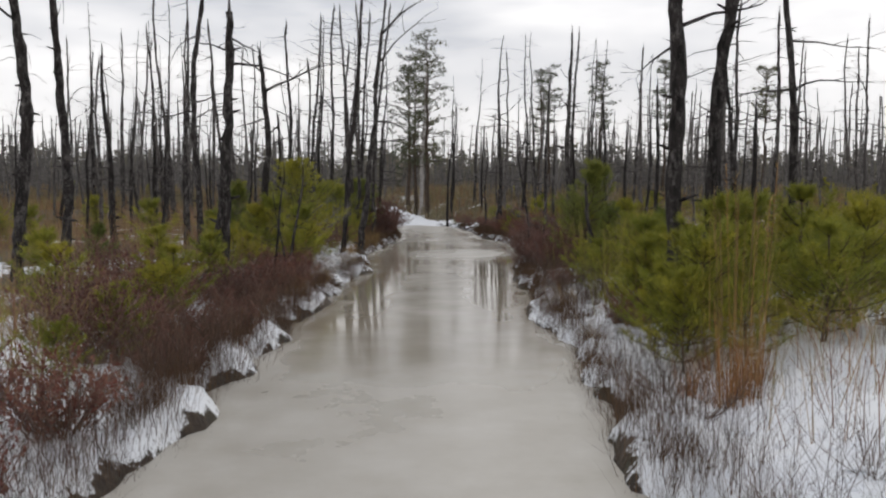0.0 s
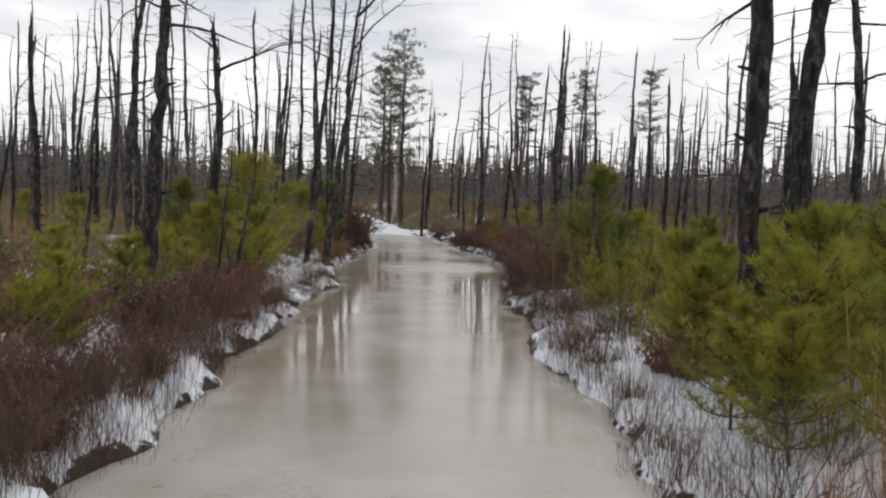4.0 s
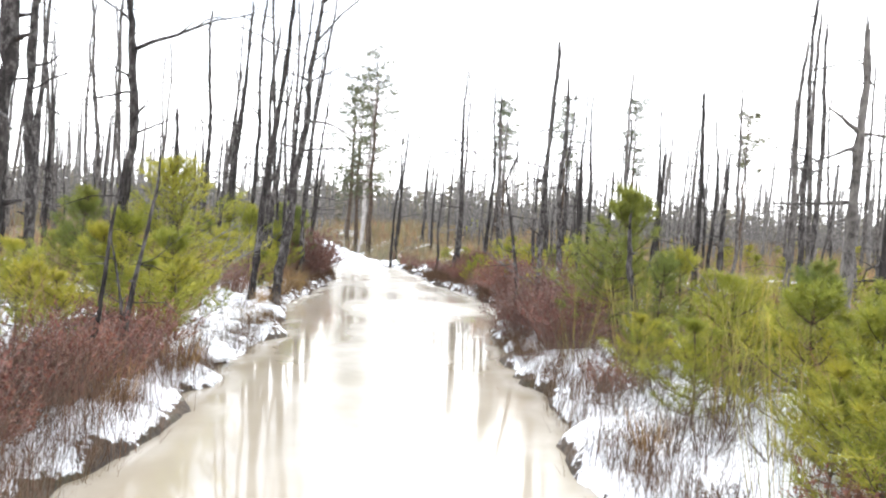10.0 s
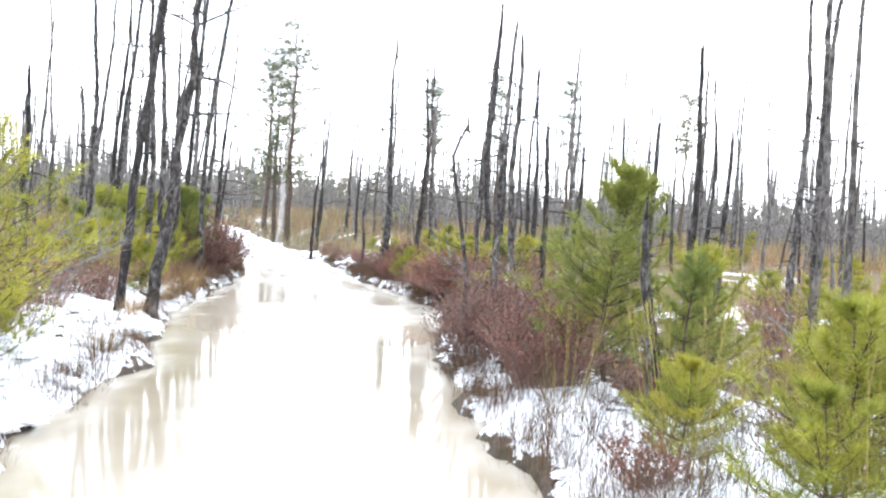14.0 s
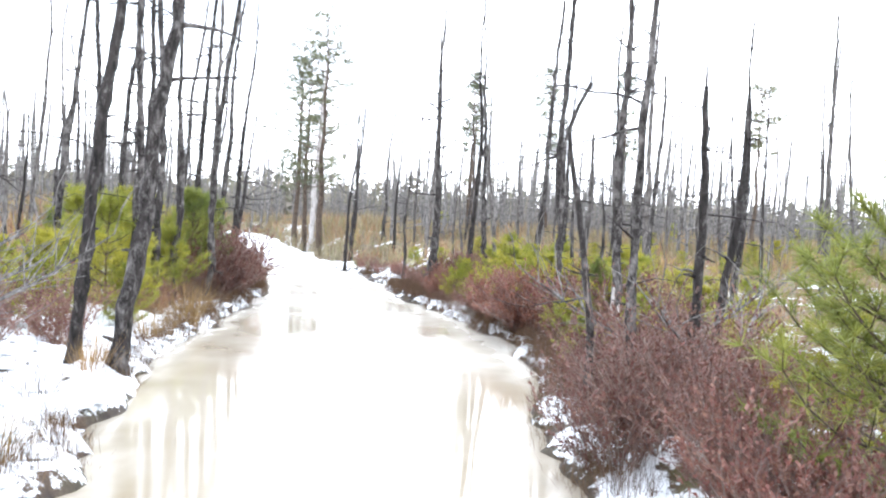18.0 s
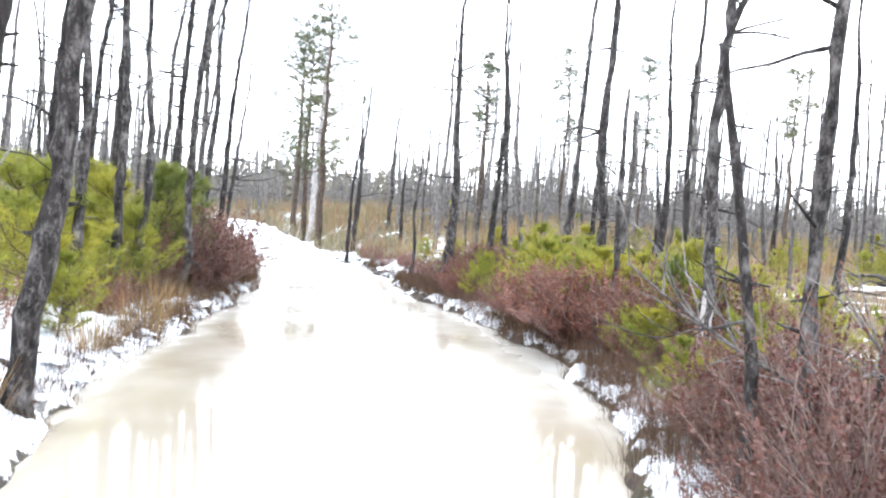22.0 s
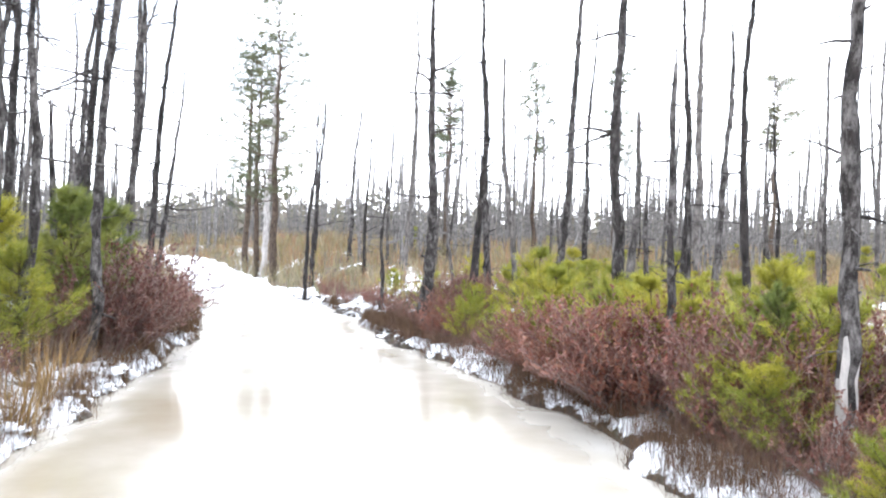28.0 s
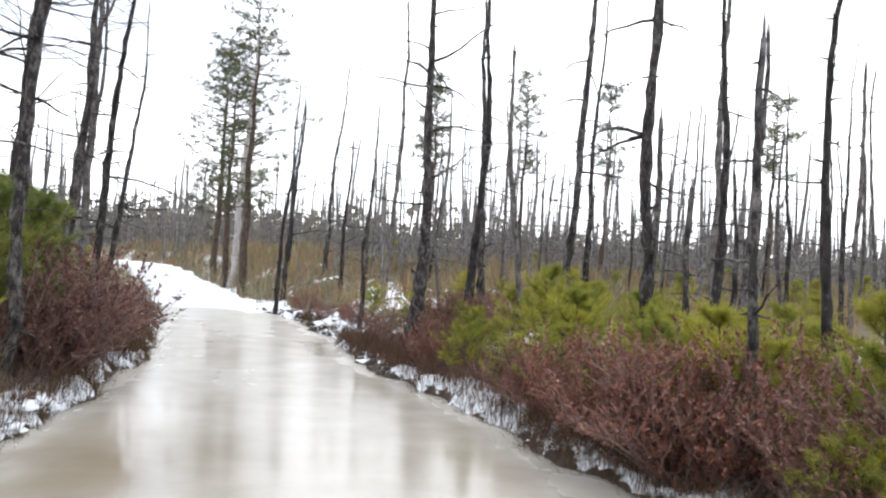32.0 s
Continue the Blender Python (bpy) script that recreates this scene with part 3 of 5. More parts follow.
# x, y, height, foot radius, lean to x and y, limbs, shape
# shapes: s snapped, w whole thin tip, f forked, p with a bare pale foot, g grey bark
KEY_TREES = [
    (2.37, 8.39, 9.0, 0.082, 0.005, 0, 7, "s"), (2.64, 8.55, 8.5, 0.080, 0.075, 0, 5, "s"),
    (3.3, 9.7, 2.3, 0.050, 0.02, 0, 3, "s"), (3.65, 10.3, 2.75, 0.048, 0.0, 0, 2, "s"),
    (4.54, 13.6, 3.75, 0.078, 0.03, 0, 6, "g"), (5.201, 14.31, 2.95, 0.060, 0.09, 0, 5, "s"), (4.92, 17.95, 2.65, 0.050, 0.05, 0, 3, "s"), (4.94, 11.8, 7.0, 0.060, 0.02, 0, 4, "s"), (5.42, 16.7, 4.3, 0.050, 0.075, 0, 3, "sg"),
    (4.74, 18.1, 3.8, 0.055, 0.0, 0, 2, "s"), (4.95, 18.4, 4.5, 0.042, 0.05, 0, 4, "w"),
    (2.68, 14.4, 1.5, 0.058, -0.14, 0, 1, "s"), (3.93, 17.35, 2.75, 0.048, 0.0, 0, 2, "s"),
    (5.83, 23.7, 5.4, 0.058, 0.035, 0, 5, "w"),
    (2.1, 30.8, 7.4, 0.108, 0.03, 0, 8, "w"), (3.08, 31.6, 7.4, 0.075, 0.0, 0, 5, "w"),
    (1.938, 18.237, 2.65, 0.037, 0.0, 0, 2, "s"),
    (3.38, 21.8, 4.6, 0.067, 0.03, 0, 8, "p"), (3.48, 19.4, 2.55, 0.049, 0.05, 0, 3, "s"), (2.98, 18.8, 2.75, 0.053, 0.0, 0, 2, "s"),
    (2.33, 18.4, 4.0, 0.047, -0.01, 0, 3, "s"),
    (3.33, 24, 3.1, 0.050, 0.0, 0, 4, "s"), (4.33, 27.7, 6.7, 0.085, 0.02, 0, 7, "s"),
    (4.58, 24.9, 6.0, 0.052, -0.01, 0, 7, "w"), (4.18, 26.7, 2.3, 0.045, 0.02, 0, 2, "s"), (4.8, 26.9, 2.4, 0.045, 0.0, 0, 3, "s"),
    (4.93, 32.2, 7.4, 0.075, 0.03, 0, 8, "s"), (3.83, 33.6, 7.8, 0.080, 0.0, 0, 6, "w"),
    (7.88, 32.4, 6.8, 0.080, 0.0, 0, 6, "g"), (6.28, 34.6, 7.6, 0.070, 0.02, 0, 5, "w"),
    (2.04, 42.9, 4.3, 0.060, 0.0, 0, 3, "s"), (1.83, 35.6, 3.2, 0.050, 0.04, 0, 2, "s"),
    (0.52, 48.2, 7.6, 0.080, 0.02, 0, 6, "w"), (1.78, 46.6, 8.2, 0.080, 0.02, 0, 5, "w"),
    (-1.43, 51.0, 9.2, 0.130, 0.02, 0, 4, "P"), (0.23, 42.1, 6.8, 0.070, 0.03, 0, 8, "wb"), (0.48, 44.6, 6.0, 0.075, 0.03, 0, 6, "s"),
    (-5.95, 11.3, 8.0, 0.085, 0.04, 0, 5, "s"), (-6.3, 13.7, 8.0, 0.080, 0.0, 0, 5, "s"),
    (-7.371, 18.396, 4.4, 0.075, 0.0, 0, 3, "s"), (-8.22, 23.3, 6.1, 0.075, 0.0, 0, 5, "w"),
    (-5.202, 17.506, 7.4, 0.075, 0.0, 0, 6, "s"), (-3.17, 11.9, 4.0, 0.108, 0.015, 0, 4, "s"),
    (-3.57, 16.1, 4.1, 0.088, 0.03, 0, 5, "s"), (-4.48, 22.4, 3.3, 0.070, 0.0, 0, 2, "s"),
    (-7.53, 23.8, 5.8, 0.060, 0.0, 0, 5, "w"), (-2.75, 25.95, 6.4, 0.065, 0.0, 0, 5, "w"),
    (-2.48, 20.05, 6.5, 0.066, 0.06, 0, 5, "s"), (-2.05, 20, 7.6, 0.084, 0.093, 0, 6, "fw"),
    (-2.77, 23.3, 5.4, 0.065, 0.03, 0, 3, "s"), (-3.77, 23.3, 6.0, 0.060, 0.04, 0, 5, "w"),
    (-4.02, 26.1, 7.0, 0.070, 0.0, 0, 5, "w"), (-3.02, 25.6, 7.0, 0.065, 0.0, 0, 6, "s"),
    (-3.15, 28.3, 3.0, 0.062, 0.03, 0, 3, "s"), (-2.92, 28.8, 7.6, 0.064, 0.07, 0, 8, "bs"),
    (-2.4, 27.1, 7.6, 0.062, 0.075, 0, 6, "s"), (-2.62, 30.1, 7.6, 0.075, 0.05, 0, 7, "bw"),
    (-2.52, 31.2, 7.2, 0.070, 0.03, 0, 8, "bw"), (-2.67, 33, 5.4, 0.060, 0.04, 0, 6, "bw"),
    (-3.72, 31.1, 7.8, 0.068, 0.06, 0, 7, "bw"), (-4.22, 29.2, 7.8, 0.068, 0.06, 0, 7, "bs"),
    (-5.12, 31.6, 8.0, 0.07, 0.02, 0, 6, "bs"), (-6.22, 33.6, 8.0, 0.090, 0.0, 0, 6, "s"),
    (-2.42, 12.8, 1.75, 0.028, 0.13, 0, 1, "s"), (-2.72, 12.7, 1.65, 0.026, 0.17, 0, 1, "s"), (-2.55, 13.3, 1.5, 0.022, -0.10, 0, 2, "w"),
    (5.56, 16.2, 4.6, 0.042, 0.03, 0, 6, "sg"), (6.577, 18.074, 5.6, 0.060, 0.0, 0, 6, "s"), (9.23, 22.9, 6.4, 0.075, 0.0, 0, 6, "s"),
    (5.63, 28.6, 6.6, 0.07, 0.02, 0, 8, "w"), (6.98, 30.1, 5.0, 0.07, 0.04, 0, 6, "s"), (5.48, 30.4, 3.6, 0.08, 0.05, 0, 4, "sg"),
]
# stout limbs of single trees: share of the height, direction, length, radius
ARMS = {
    (-2.05, 20): ((0.44, 1, -0.1, 0.28, 0.75, 0.030), (0.37, 1, 0.2, 0.16, 0.85, 0.022), (0.72, 0.8, 0, 0.7, 1.5, 0.035)),
    (-3.57, 16.1): ((0.85, 1, 0.1, 0.36, 1.7, 0.030), (0.93, -0.5, 0.3, 0.5, 0.7, 0.022), (0.98, 0.25, 0, 1, 0.4, 0.035)),
    (4.54, 13.6): ((0.74, -0.7, 0, 0.75, 0.5, 0.030), (0.57, -1, 0.1, -0.05, 1.05, 0.018), (0.28, -1, 0, 0.12, 0.65, 0.030)),
    (3.38, 21.8): ((0.60, -1, 0.1, 0.05, 0.45, 0.014), (0.80, 1, 0.1, 0.1, 0.9, 0.016)),
    (4.33, 27.7): ((0.46, -1, 0, -0.05, 0.9, 0.030), (0.36, 0.8, 0, -0.4, 0.5, 0.018)),
    (2.1, 30.8): ((0.62, 0.8, -0.3, 0.3, 1.4, 0.025), (0.60, -0.8, 0, 0.4, 0.5, 0.03)),
    (-3.17, 11.9): ((0.83, 1, 0.1, -0.22, 1.2, 0.022), (0.93, 1, 0, -0.4, 0.7, 0.018)),
}
# sideways course of single stems: heights, then offsets
BENDS = {(1.938, 18.237): ((0, 0.9, 1.5, 2.3, 2.5, 2.7), (0, -0.02, -0.12, -0.27, -0.20, -0.08)), (2.33, 18.4): ((0, 0.8, 1.6, 2.5, 3.2, 4.0), (0, -0.03, -0.02, -0.04, 0.0, 0.05))}
placed = []
for i, (x, y, h, r, lx, ly, nb, sh) in enumerate(KEY_TREES):
    label = ""
    if "f" in sh:
        label = "charred forked dead pine with bare crooked limbs"
    elif "p" in sh or "P" in sh:
        label = "dead pine whose bark has peeled to pale wood"
    elif h < 3.2:
        label = "short charred snag with a splintered top"
    elif "w" in sh:
        label = "slender burnt pine trunk tapering to a bare tip"
    t = dead_tree(h, r, (lx, ly), rnd.uniform(0.06, 0.15), nb + (13 if "b" in sh else 2), "f" in sh, "w" not in sh, 100 + i, BARK_PALE if "P" in sh else (BARK_GREY if "g" in sh else BARK), label, "p" in sh, ARMS.get((x, y), ()), "b" in sh, BENDS.get((x, y)))
    put(t, x, y)
    placed.append((x, y))

# the same burnt wood further off, from a handful of trunk shapes
PROTOS = []
for k in range(14):
    h = (4.2, 5.5, 6.5, 7.5, 8.2, 3.2, 6.0, 7.0, 4.8, 8.0, 2.4, 5.2, 6.8, 7.8)[k]
    PROTOS.append(dead_tree(h, 0.042 + 0.0038 * h, (rnd.uniform(-0.04, 0.06), rnd.uniform(-0.04, 0.04)), rnd.uniform(0.08, 0.18), 7, k % 5 == 3, k % 3 != 0, 300 + k, (BARK, BARK_GREY, BARK_GREY)[k % 3], "burnt dead pine standing in scrub"))
spots = []
tries = 0
while len(spots) < 215 and tries < 12000:
    tries += 1
    y = 13 + 36 * rnd.random() ** 0.8
    x = rnd.uniform(0, 1) * (9 + y * 0.62) * (-1 if rnd.random() < 0.62 else 1) + 0.5
    if abs(x) < 5.0 and y < 27 or 0 < x < 9.5 and y < 22 or float(outside(np.array([x]), np.array([y]))[0]) < 1.3:
        continue
    if any((x - a) ** 2 + (y - b) ** 2 < 1.1 for a, b in placed):
        continue
    if -3.4 < x < 0.8 and y > 40:
        continue
    placed.append((x, y))
    spots.append((x, y))
for i, (x, y) in enumerate(spots):
    p = PROTOS[i % len(PROTOS)]
    m = pose(x, y, on_ground(x, y), rnd.uniform(-2, 2), rnd.uniform(-2, 2), rnd.uniform(0, 360)) @ Matrix.Diagonal((1, 1, 1, 1)) @ Matrix.Scale(rnd.uniform(0.8, 1.12), 4)
    if i < len(PROTOS):
        p.matrix_basis = m
    else:
        copy_thing(p, m)

# far trunks, past counting, with haze put into their pale grey
s = Soup()
for i in range(4000):
    y = 41 + 84 * rnd.random() ** 0.9
    x = rnd.uniform(-1, 1) * (y * 0.68 + 8)
    if float(outside(np.array([x]), np.array([y]))[0]) < 2 or -4.5 < x < 2.0 and y < 60:
        continue
    h, r = 1.3 + 5.2 * rnd.random() ** 1.6, rnd.uniform(0.05, 0.10)
    lx, ly = rnd.uniform(-0.06, 0.07) * h, rnd.uniform(-0.04, 0.04) * h
    b = Vector((x, y, on_ground(x, y) - 0.1))
    top = b + Vector((lx, ly, h))
    s.tube([b, b.lerp(top, 0.33) + Vector((rnd.uniform(-0.1, 0.1), 0, 0)), b.lerp(top, 0.68) + Vector((rnd.uniform(-0.1, 0.1), 0, 0)), top], [r, r * 0.85, r * 0.65, r * 0.3], 4, False)
    for k in range(5):
        a, t = rnd.uniform(0, 6.3), rnd.uniform(0.15, 0.98)
        c = b.lerp(top, t)
        s.tube([c, c + Vector((math.cos(a), math.sin(a), rnd.uniform(-0.4, 0.5))) * rnd.uniform(0.3, 1.0)], [0.028, 0.012], 3, False)
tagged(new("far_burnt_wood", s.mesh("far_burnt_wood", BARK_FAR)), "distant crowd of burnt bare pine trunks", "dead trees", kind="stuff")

# low living pines on the skyline
s = Soup()
for i in range(4200):
    y = 88 + 100 * rnd.random()
    x = rnd.uniform(-1, 1) * (y * 0.75 + 10)
    rise = float(field(np.array([x]), np.array([y]), 17.0, 2)[0])
    h, w = (0.35 + 0.65 * rnd.random()) * (0.026 + 0.050 * rise) * y, rnd.uniform(0.9, 2.0)
    z = on_ground(x, y)
    for k in range(30):
        t = rnd.random() ** 1.25
        c = Vector((x + rnd.gauss(0, 0.55) * w * (1.1 - t), y + rnd.gauss(0, 0.5) * w * (1.1 - t), z + t * h))
        a, u = rnd.uniform(0, 6.3), rnd.uniform(0.3, 0.8)
        s.needle(c, c + Vector((math.cos(a) * u, math.sin(a) * u, rnd.uniform(-0.25, 0.3))), Vector((rnd.uniform(-0.2, 0.2), rnd.uniform(-0.2, 0.2), u * 0.45)))
tagged(new("skyline_pines", s.mesh("skyline_pines", FARGREEN)), "low line of distant living pines, haze greyed into their colour", "trees", kind="stuff")


# ---------------------------------------------------------------- living pines
def tuft(s, c, d, q, count, length, width):
    """A bunch of needles at c, fanned round the direction d."""
    for k in range(count):
        v = (d * q.uniform(0.3, 1.0) + Vector((q.gauss(0, 0.55), q.gauss(0, 0.55), q.gauss(0, 0.45)))).normalized()
        side = v.cross(Vector((q.uniform(-1, 1), q.uniform(-1, 1), q.uniform(-1, 1)))).normalized() * width
        s.needle(c, c + v * length * q.uniform(0.7, 1.15), side)


def young_pine(h, spread, seed, dense=1.0, needle_mat=None):
    """Trunk, and tiers of boughs that each carry their own needles."""
    q = random.Random(seed)
    root = new("young_pine")
    trunk = Soup()
    sway, turn = q.uniform(0.02, 0.05) * h, q.uniform(0, 6.3)
    tp = [Vector((sway * math.sin(turn + i * 0.55) - sway * math.sin(turn), sway * math.cos(turn + i * 0.45) - sway * math.cos(turn), -0.08 + (h + 0.08) * i / 8)) for i in range(9)]
    trunk.tube(tp, [0.010 * h * (1.1 - i / 8) + 0.006 for i in range(9)], 6)
    part("trunk", trunk, BARK_LIVE, root, "", True)
    rings = max(6, round(h * 4.2 * dense))
    tiers = 6
    for tier in range(tiers):
        boughs, needles = Soup(), Soup()
        for ring in range(rings * tier // tiers, rings * (tier + 1) // tiers):
            t = 0.10 + 0.86 * (ring + q.uniform(0.2, 0.8)) / rings
            k = min(7, int(t * 8))
            p0 = tp[k].lerp(tp[k + 1], t * 8 - k)
            turn = q.uniform(0, 6.3)
            for b in range(q.choice((4, 5, 5, 6))):
                a = turn + b * 1.26 + q.uniform(-0.35, 0.35)
                reach = 1.2 * spread * (1.03 - t) ** 0.8 * min(1.0, 0.5 + 2.4 * t) * q.uniform(0.5, 1.18) + 0.06
                d = Vector((math.cos(a), math.sin(a), q.uniform(-0.05, 0.2) + 0.75 * t * t))
                pp = [p0]
                m = 4
                for i in range(m):
                    d = (d + Vector((q.uniform(-0.12, 0.12), q.uniform(-0.12, 0.12), 0.10 + 0.06 * i))).normalized()
                    pp.append(pp[-1] + d * reach / m)
                boughs.tube(pp, [0.0035 + 0.006 * (1 - i / m) for i in range(m + 1)], 4, False)
                for i in range(1, m + 1):
                    tuft(needles, pp[i], (pp[i] - pp[i - 1]).normalized(), q, 12 if i < m else 26, 0.125, 0.0034)
                    if i == m and reach < 0.2:
                        continue
                    for side in (-1, 1):  # side shoots in the plane of the bough
                        flat = Vector((-d.y, d.x, 0)) * side
                        sd = (d + flat * q.uniform(0.7, 1.3) + Vector((0, 0, q.uniform(-0.1, 0.4)))).normalized()
                        e = pp[i] + sd * reach * q.uniform(0.16, 0.40) * (1.15 - 0.15 * i)
                        boughs.tube([pp[i], e], [0.0036, 0.002], 3, False)
                        tuft(needles, pp[i].lerp(e, 0.55), sd, q, 9, 0.12, 0.0034)
                        tuft(needles, e, sd, q, 18, 0.13, 0.0034)
        if tier == tiers - 1:
            tuft(needles, tp[-1], Vector((0, 0, 1)), q, 34, 0.14, 0.0038)
        w = part("whorl", boughs, BARK_LIVE, root)
        part("needle_spray", needles, needle_mat or NEEDLE, w, "fresh green needle tufts" if needle_mat else "yellow-green needle tufts")
    return tagged(root, "upright young pine with fresh green needles" if needle_mat else "bushy young pitch pine with yellow-green needles", "young pine", "young pines beside the trail")


YP = [young_pine(2.5, 1.4, 1, 1.35), young_pine(1.9, 0.75, 2, 1.35, NEEDLE_FRESH), young_pine(1.5, 0.75, 3, 1.15), young_pine(1.3, 0.68, 4, 1.0), young_pine(2.1, 0.7, 5, 0.9, NEEDLE_FRESH), young_pine(1.38, 0.95, 6, 1.3)]
# x, y, which shape, size
PINES = [
    (3.13, 25.3, 5, 0.72), (2.98, 22, 5, 0.55), (3.28, 24.5, 3, 0.8), (2.88, 26.6, 3, 0.75), (3.68, 22.4, 3, 0.85), (2.78, 28.2, 5, 0.55), (2.63, 26.3, 5, 0.58), (3.18, 27.4, 3, 1.0), (3.98, 26.4, 5, 0.8), (2.43, 28.9, 5, 0.6), (3.48, 29, 3, 1.05), (2.78, 30.8, 5, 0.62), (4.18, 23.8, 5, 0.7), (2.93, 22.6, 5, 0.5), (4.98, 26.8, 5, 0.8), (2.38, 25.5, 3, 0.62), (3.58, 23.2, 3, 0.8), (2.83, 23.8, 3, 0.7), (5.68, 25, 5, 0.8),
    (3.4, 11.4, 5, 0.78), (2.85, 12.4, 3, 0.95), (4.4, 12.3, 5, 0.85), (3, 8.6, 5, 0.7), (4.1, 9.4, 3, 1.0), (5.2, 8.2, 5, 0.75), (5.4, 10.6, 3, 1.0), (2.35, 9.9, 5, 0.55), (3.6, 13.8, 5, 0.75), (2.2, 7.3, 5, 0.58), (3.4, 7.2, 5, 0.62),
    (-3, 8.6, 5, 0.52), (-3.7, 10.6, 3, 0.7), (-2.9, 6, 5, 0.42), (-4.6, 8, 5, 0.5), (-3.4, 13.4, 5, 0.66),
    (-3.02, 23.2, 2, 1.0), (-3.72, 24.2, 2, 1.08), (-3.22, 25.2, 5, 0.95), (-3.42, 21.8, 3, 0.9), (-3.22, 27, 2, 1.1), (-3.82, 27.8, 2, 1.15), (-4.32, 25.6, 5, 1.1), (-3.22, 29.2, 3, 1.2),
    (-2.537, 15.094, 2, 0.82), (-2.6, 14.101, 3, 0.82), (-3.28, 15.449, 2, 0.86), (2.3, 11.8, 3, 0.74), (2.7, 10.2, 2, 0.67), (3.6, 10.4, 2, 0.74), (2.2, 13, 3, 0.59), (2.45, 9.2, 3, 0.67),
    (-2.87, 27.6, 1, 1.0), (-2.87, 29.4, 1, 0.95), (-3.32, 30.8, 2, 1.2), (-2.908, 16.373, 0, 0.80), (-3.535, 15.69, 2, 0.74), (-2.597, 15.129, 3, 0.82), (-4.097, 16.837, 1, 0.82), (-3.77, 13.8, 3, 0.82), (-3.17, 13.23, 3, 0.66),
    (-2.98, 8.88, 3, 0.58), (-2.78, 6.8, 3, 0.54), (-3.78, 7.94, 2, 0.51), (-4.68, 9.64, 2, 0.55), (-3.07, 10.77, 3, 0.68), (-5.17, 12.29, 1, 0.45), (-3.07, 4.91, 3, 0.54),
    (-6.48, 10.02, 3, 0.61), (-6.003, 16.606, 2, 0.74), (-5.18, 19.31, 3, 0.74), (-7.453, 14.794, 2, 0.66),
    (2.775, 15.69, 1, 1.05), (2.912, 14.374, 4, 0.58), (3.461, 15.012, 2, 0.85), (3.74, 13.42, 3, 0.81), (3.09, 16.728, 3, 0.85),
    (2.73, 10.96, 2, 0.74), (3.39, 11.72, 1, 0.64), (3.22, 12.66, 2, 0.70), (4.21, 12.29, 2, 0.74), (3.88, 10.96, 3, 0.81), (4.68, 10.77, 2, 0.67), (2.52, 10.02, 3, 0.59),
    (2.38, 7.56, 5, 0.8), (2.83, 8.41, 2, 0.74), (2.07, 6.9, 3, 0.63), (3.48, 9.17, 2, 0.74), (3.98, 7.84, 2, 0.70), (3.27, 6.99, 3, 0.74), (4.58, 9.07, 2, 0.60), (2.18, 9.07, 3, 0.67), (4.36, 6.61, 3, 0.67),
    (5.48, 8.13, 2, 0.60), (5.87, 10.21, 2, 0.63), (5.71, 12.47, 1, 0.53), (6.68, 11.34, 3, 0.67), (4.965, 15.235, 3, 0.77), (6.567, 14.794, 2, 0.69), (2.51, 20.35, 3, 0.48),
    (3.68, 22.62, 4, 0.64), (3.4, 24.13, 3, 0.76), (4.28, 23.85, 2, 0.76), (4.04, 25.45, 3, 0.88), (3.16, 25.93, 3, 0.72), (5.05, 25.64, 2, 0.61), (3.35, 27.63, 3, 0.80), (4.25, 27.91, 3, 0.80), (5.33, 23.19, 3, 0.72), (5.86, 27.44, 2, 0.65),
    (2.69, 29.52, 3, 0.68), (3.37, 30.08, 2, 0.64), (4.18, 29.89, 3, 0.80), (2.38, 31.78, 3, 0.64), (2.76, 21.3, 3, 0.44), (3.27, 20.73, 3, 0.64), (4.29, 20.26, 3, 0.80), (4.47, 21.77, 3, 0.72),
    (-2.84, 26.02, 2, 0.82), (-3.21, 24.89, 3, 0.90), (-3.63, 27.06, 2, 0.86), (-2.82, 28.57, 3, 0.82), (-4.32, 25.17, 1, 0.66), (-3.12, 30.08, 2, 0.82), (-2.71, 22.81, 3, 0.74), (-3.51, 21.96, 2, 0.74), (-4.43, 23.47, 3, 0.81),
    (2.8, 34.62, 3, 0.72), (2.27, 36.89, 3, 0.64), (-4.03, 38.4, 2, 0.74), (-3.36, 35.75, 3, 0.74), (4, 35.56, 3, 0.80), (2.64, 23.28, 3, 0.40),
    (3.4, 22.7, 4, 0.82), (3.1, 24.3, 5, 0.5), (2.95, 26.0, 5, 0.5), (3.15, 23.0, 5, 0.46), (2.6, 27.6, 5, 0.48), (3.6, 25.3, 3, 0.8), (3.45, 23.6, 5, 0.62), (3.5, 24.5, 5, 0.55), (3.25, 25.7, 5, 0.5), (3.15, 26.7, 5, 0.52), (4.0, 24.6, 5, 0.7), (4.1, 23.0, 5, 0.66), (2.0, 7.6, 3, 0.62), (2.5, 6.6, 5, 0.5), (2.5, 13.7, 3, 0.55), (2.75, 13.9, 5, 0.45), (3.1, 7.7, 5, 0.66), (4.6, 7.6, 5, 0.7), (4.2, 8.4, 5, 0.74),
]
q = random.Random(9)
for i in range(105):  # scattered seedlings further in
    y = q.uniform(18, 58)
    x = q.choice((-1, 1, 1)) * q.uniform(4.5, 8 + y * 0.4)
    if float(outside(np.array([x]), np.array([y]))[0]) > 1.5:
        PINES.append((x, y, q.choice((2, 3, 3)), q.uniform(0.5, 0.85)))
used = set()
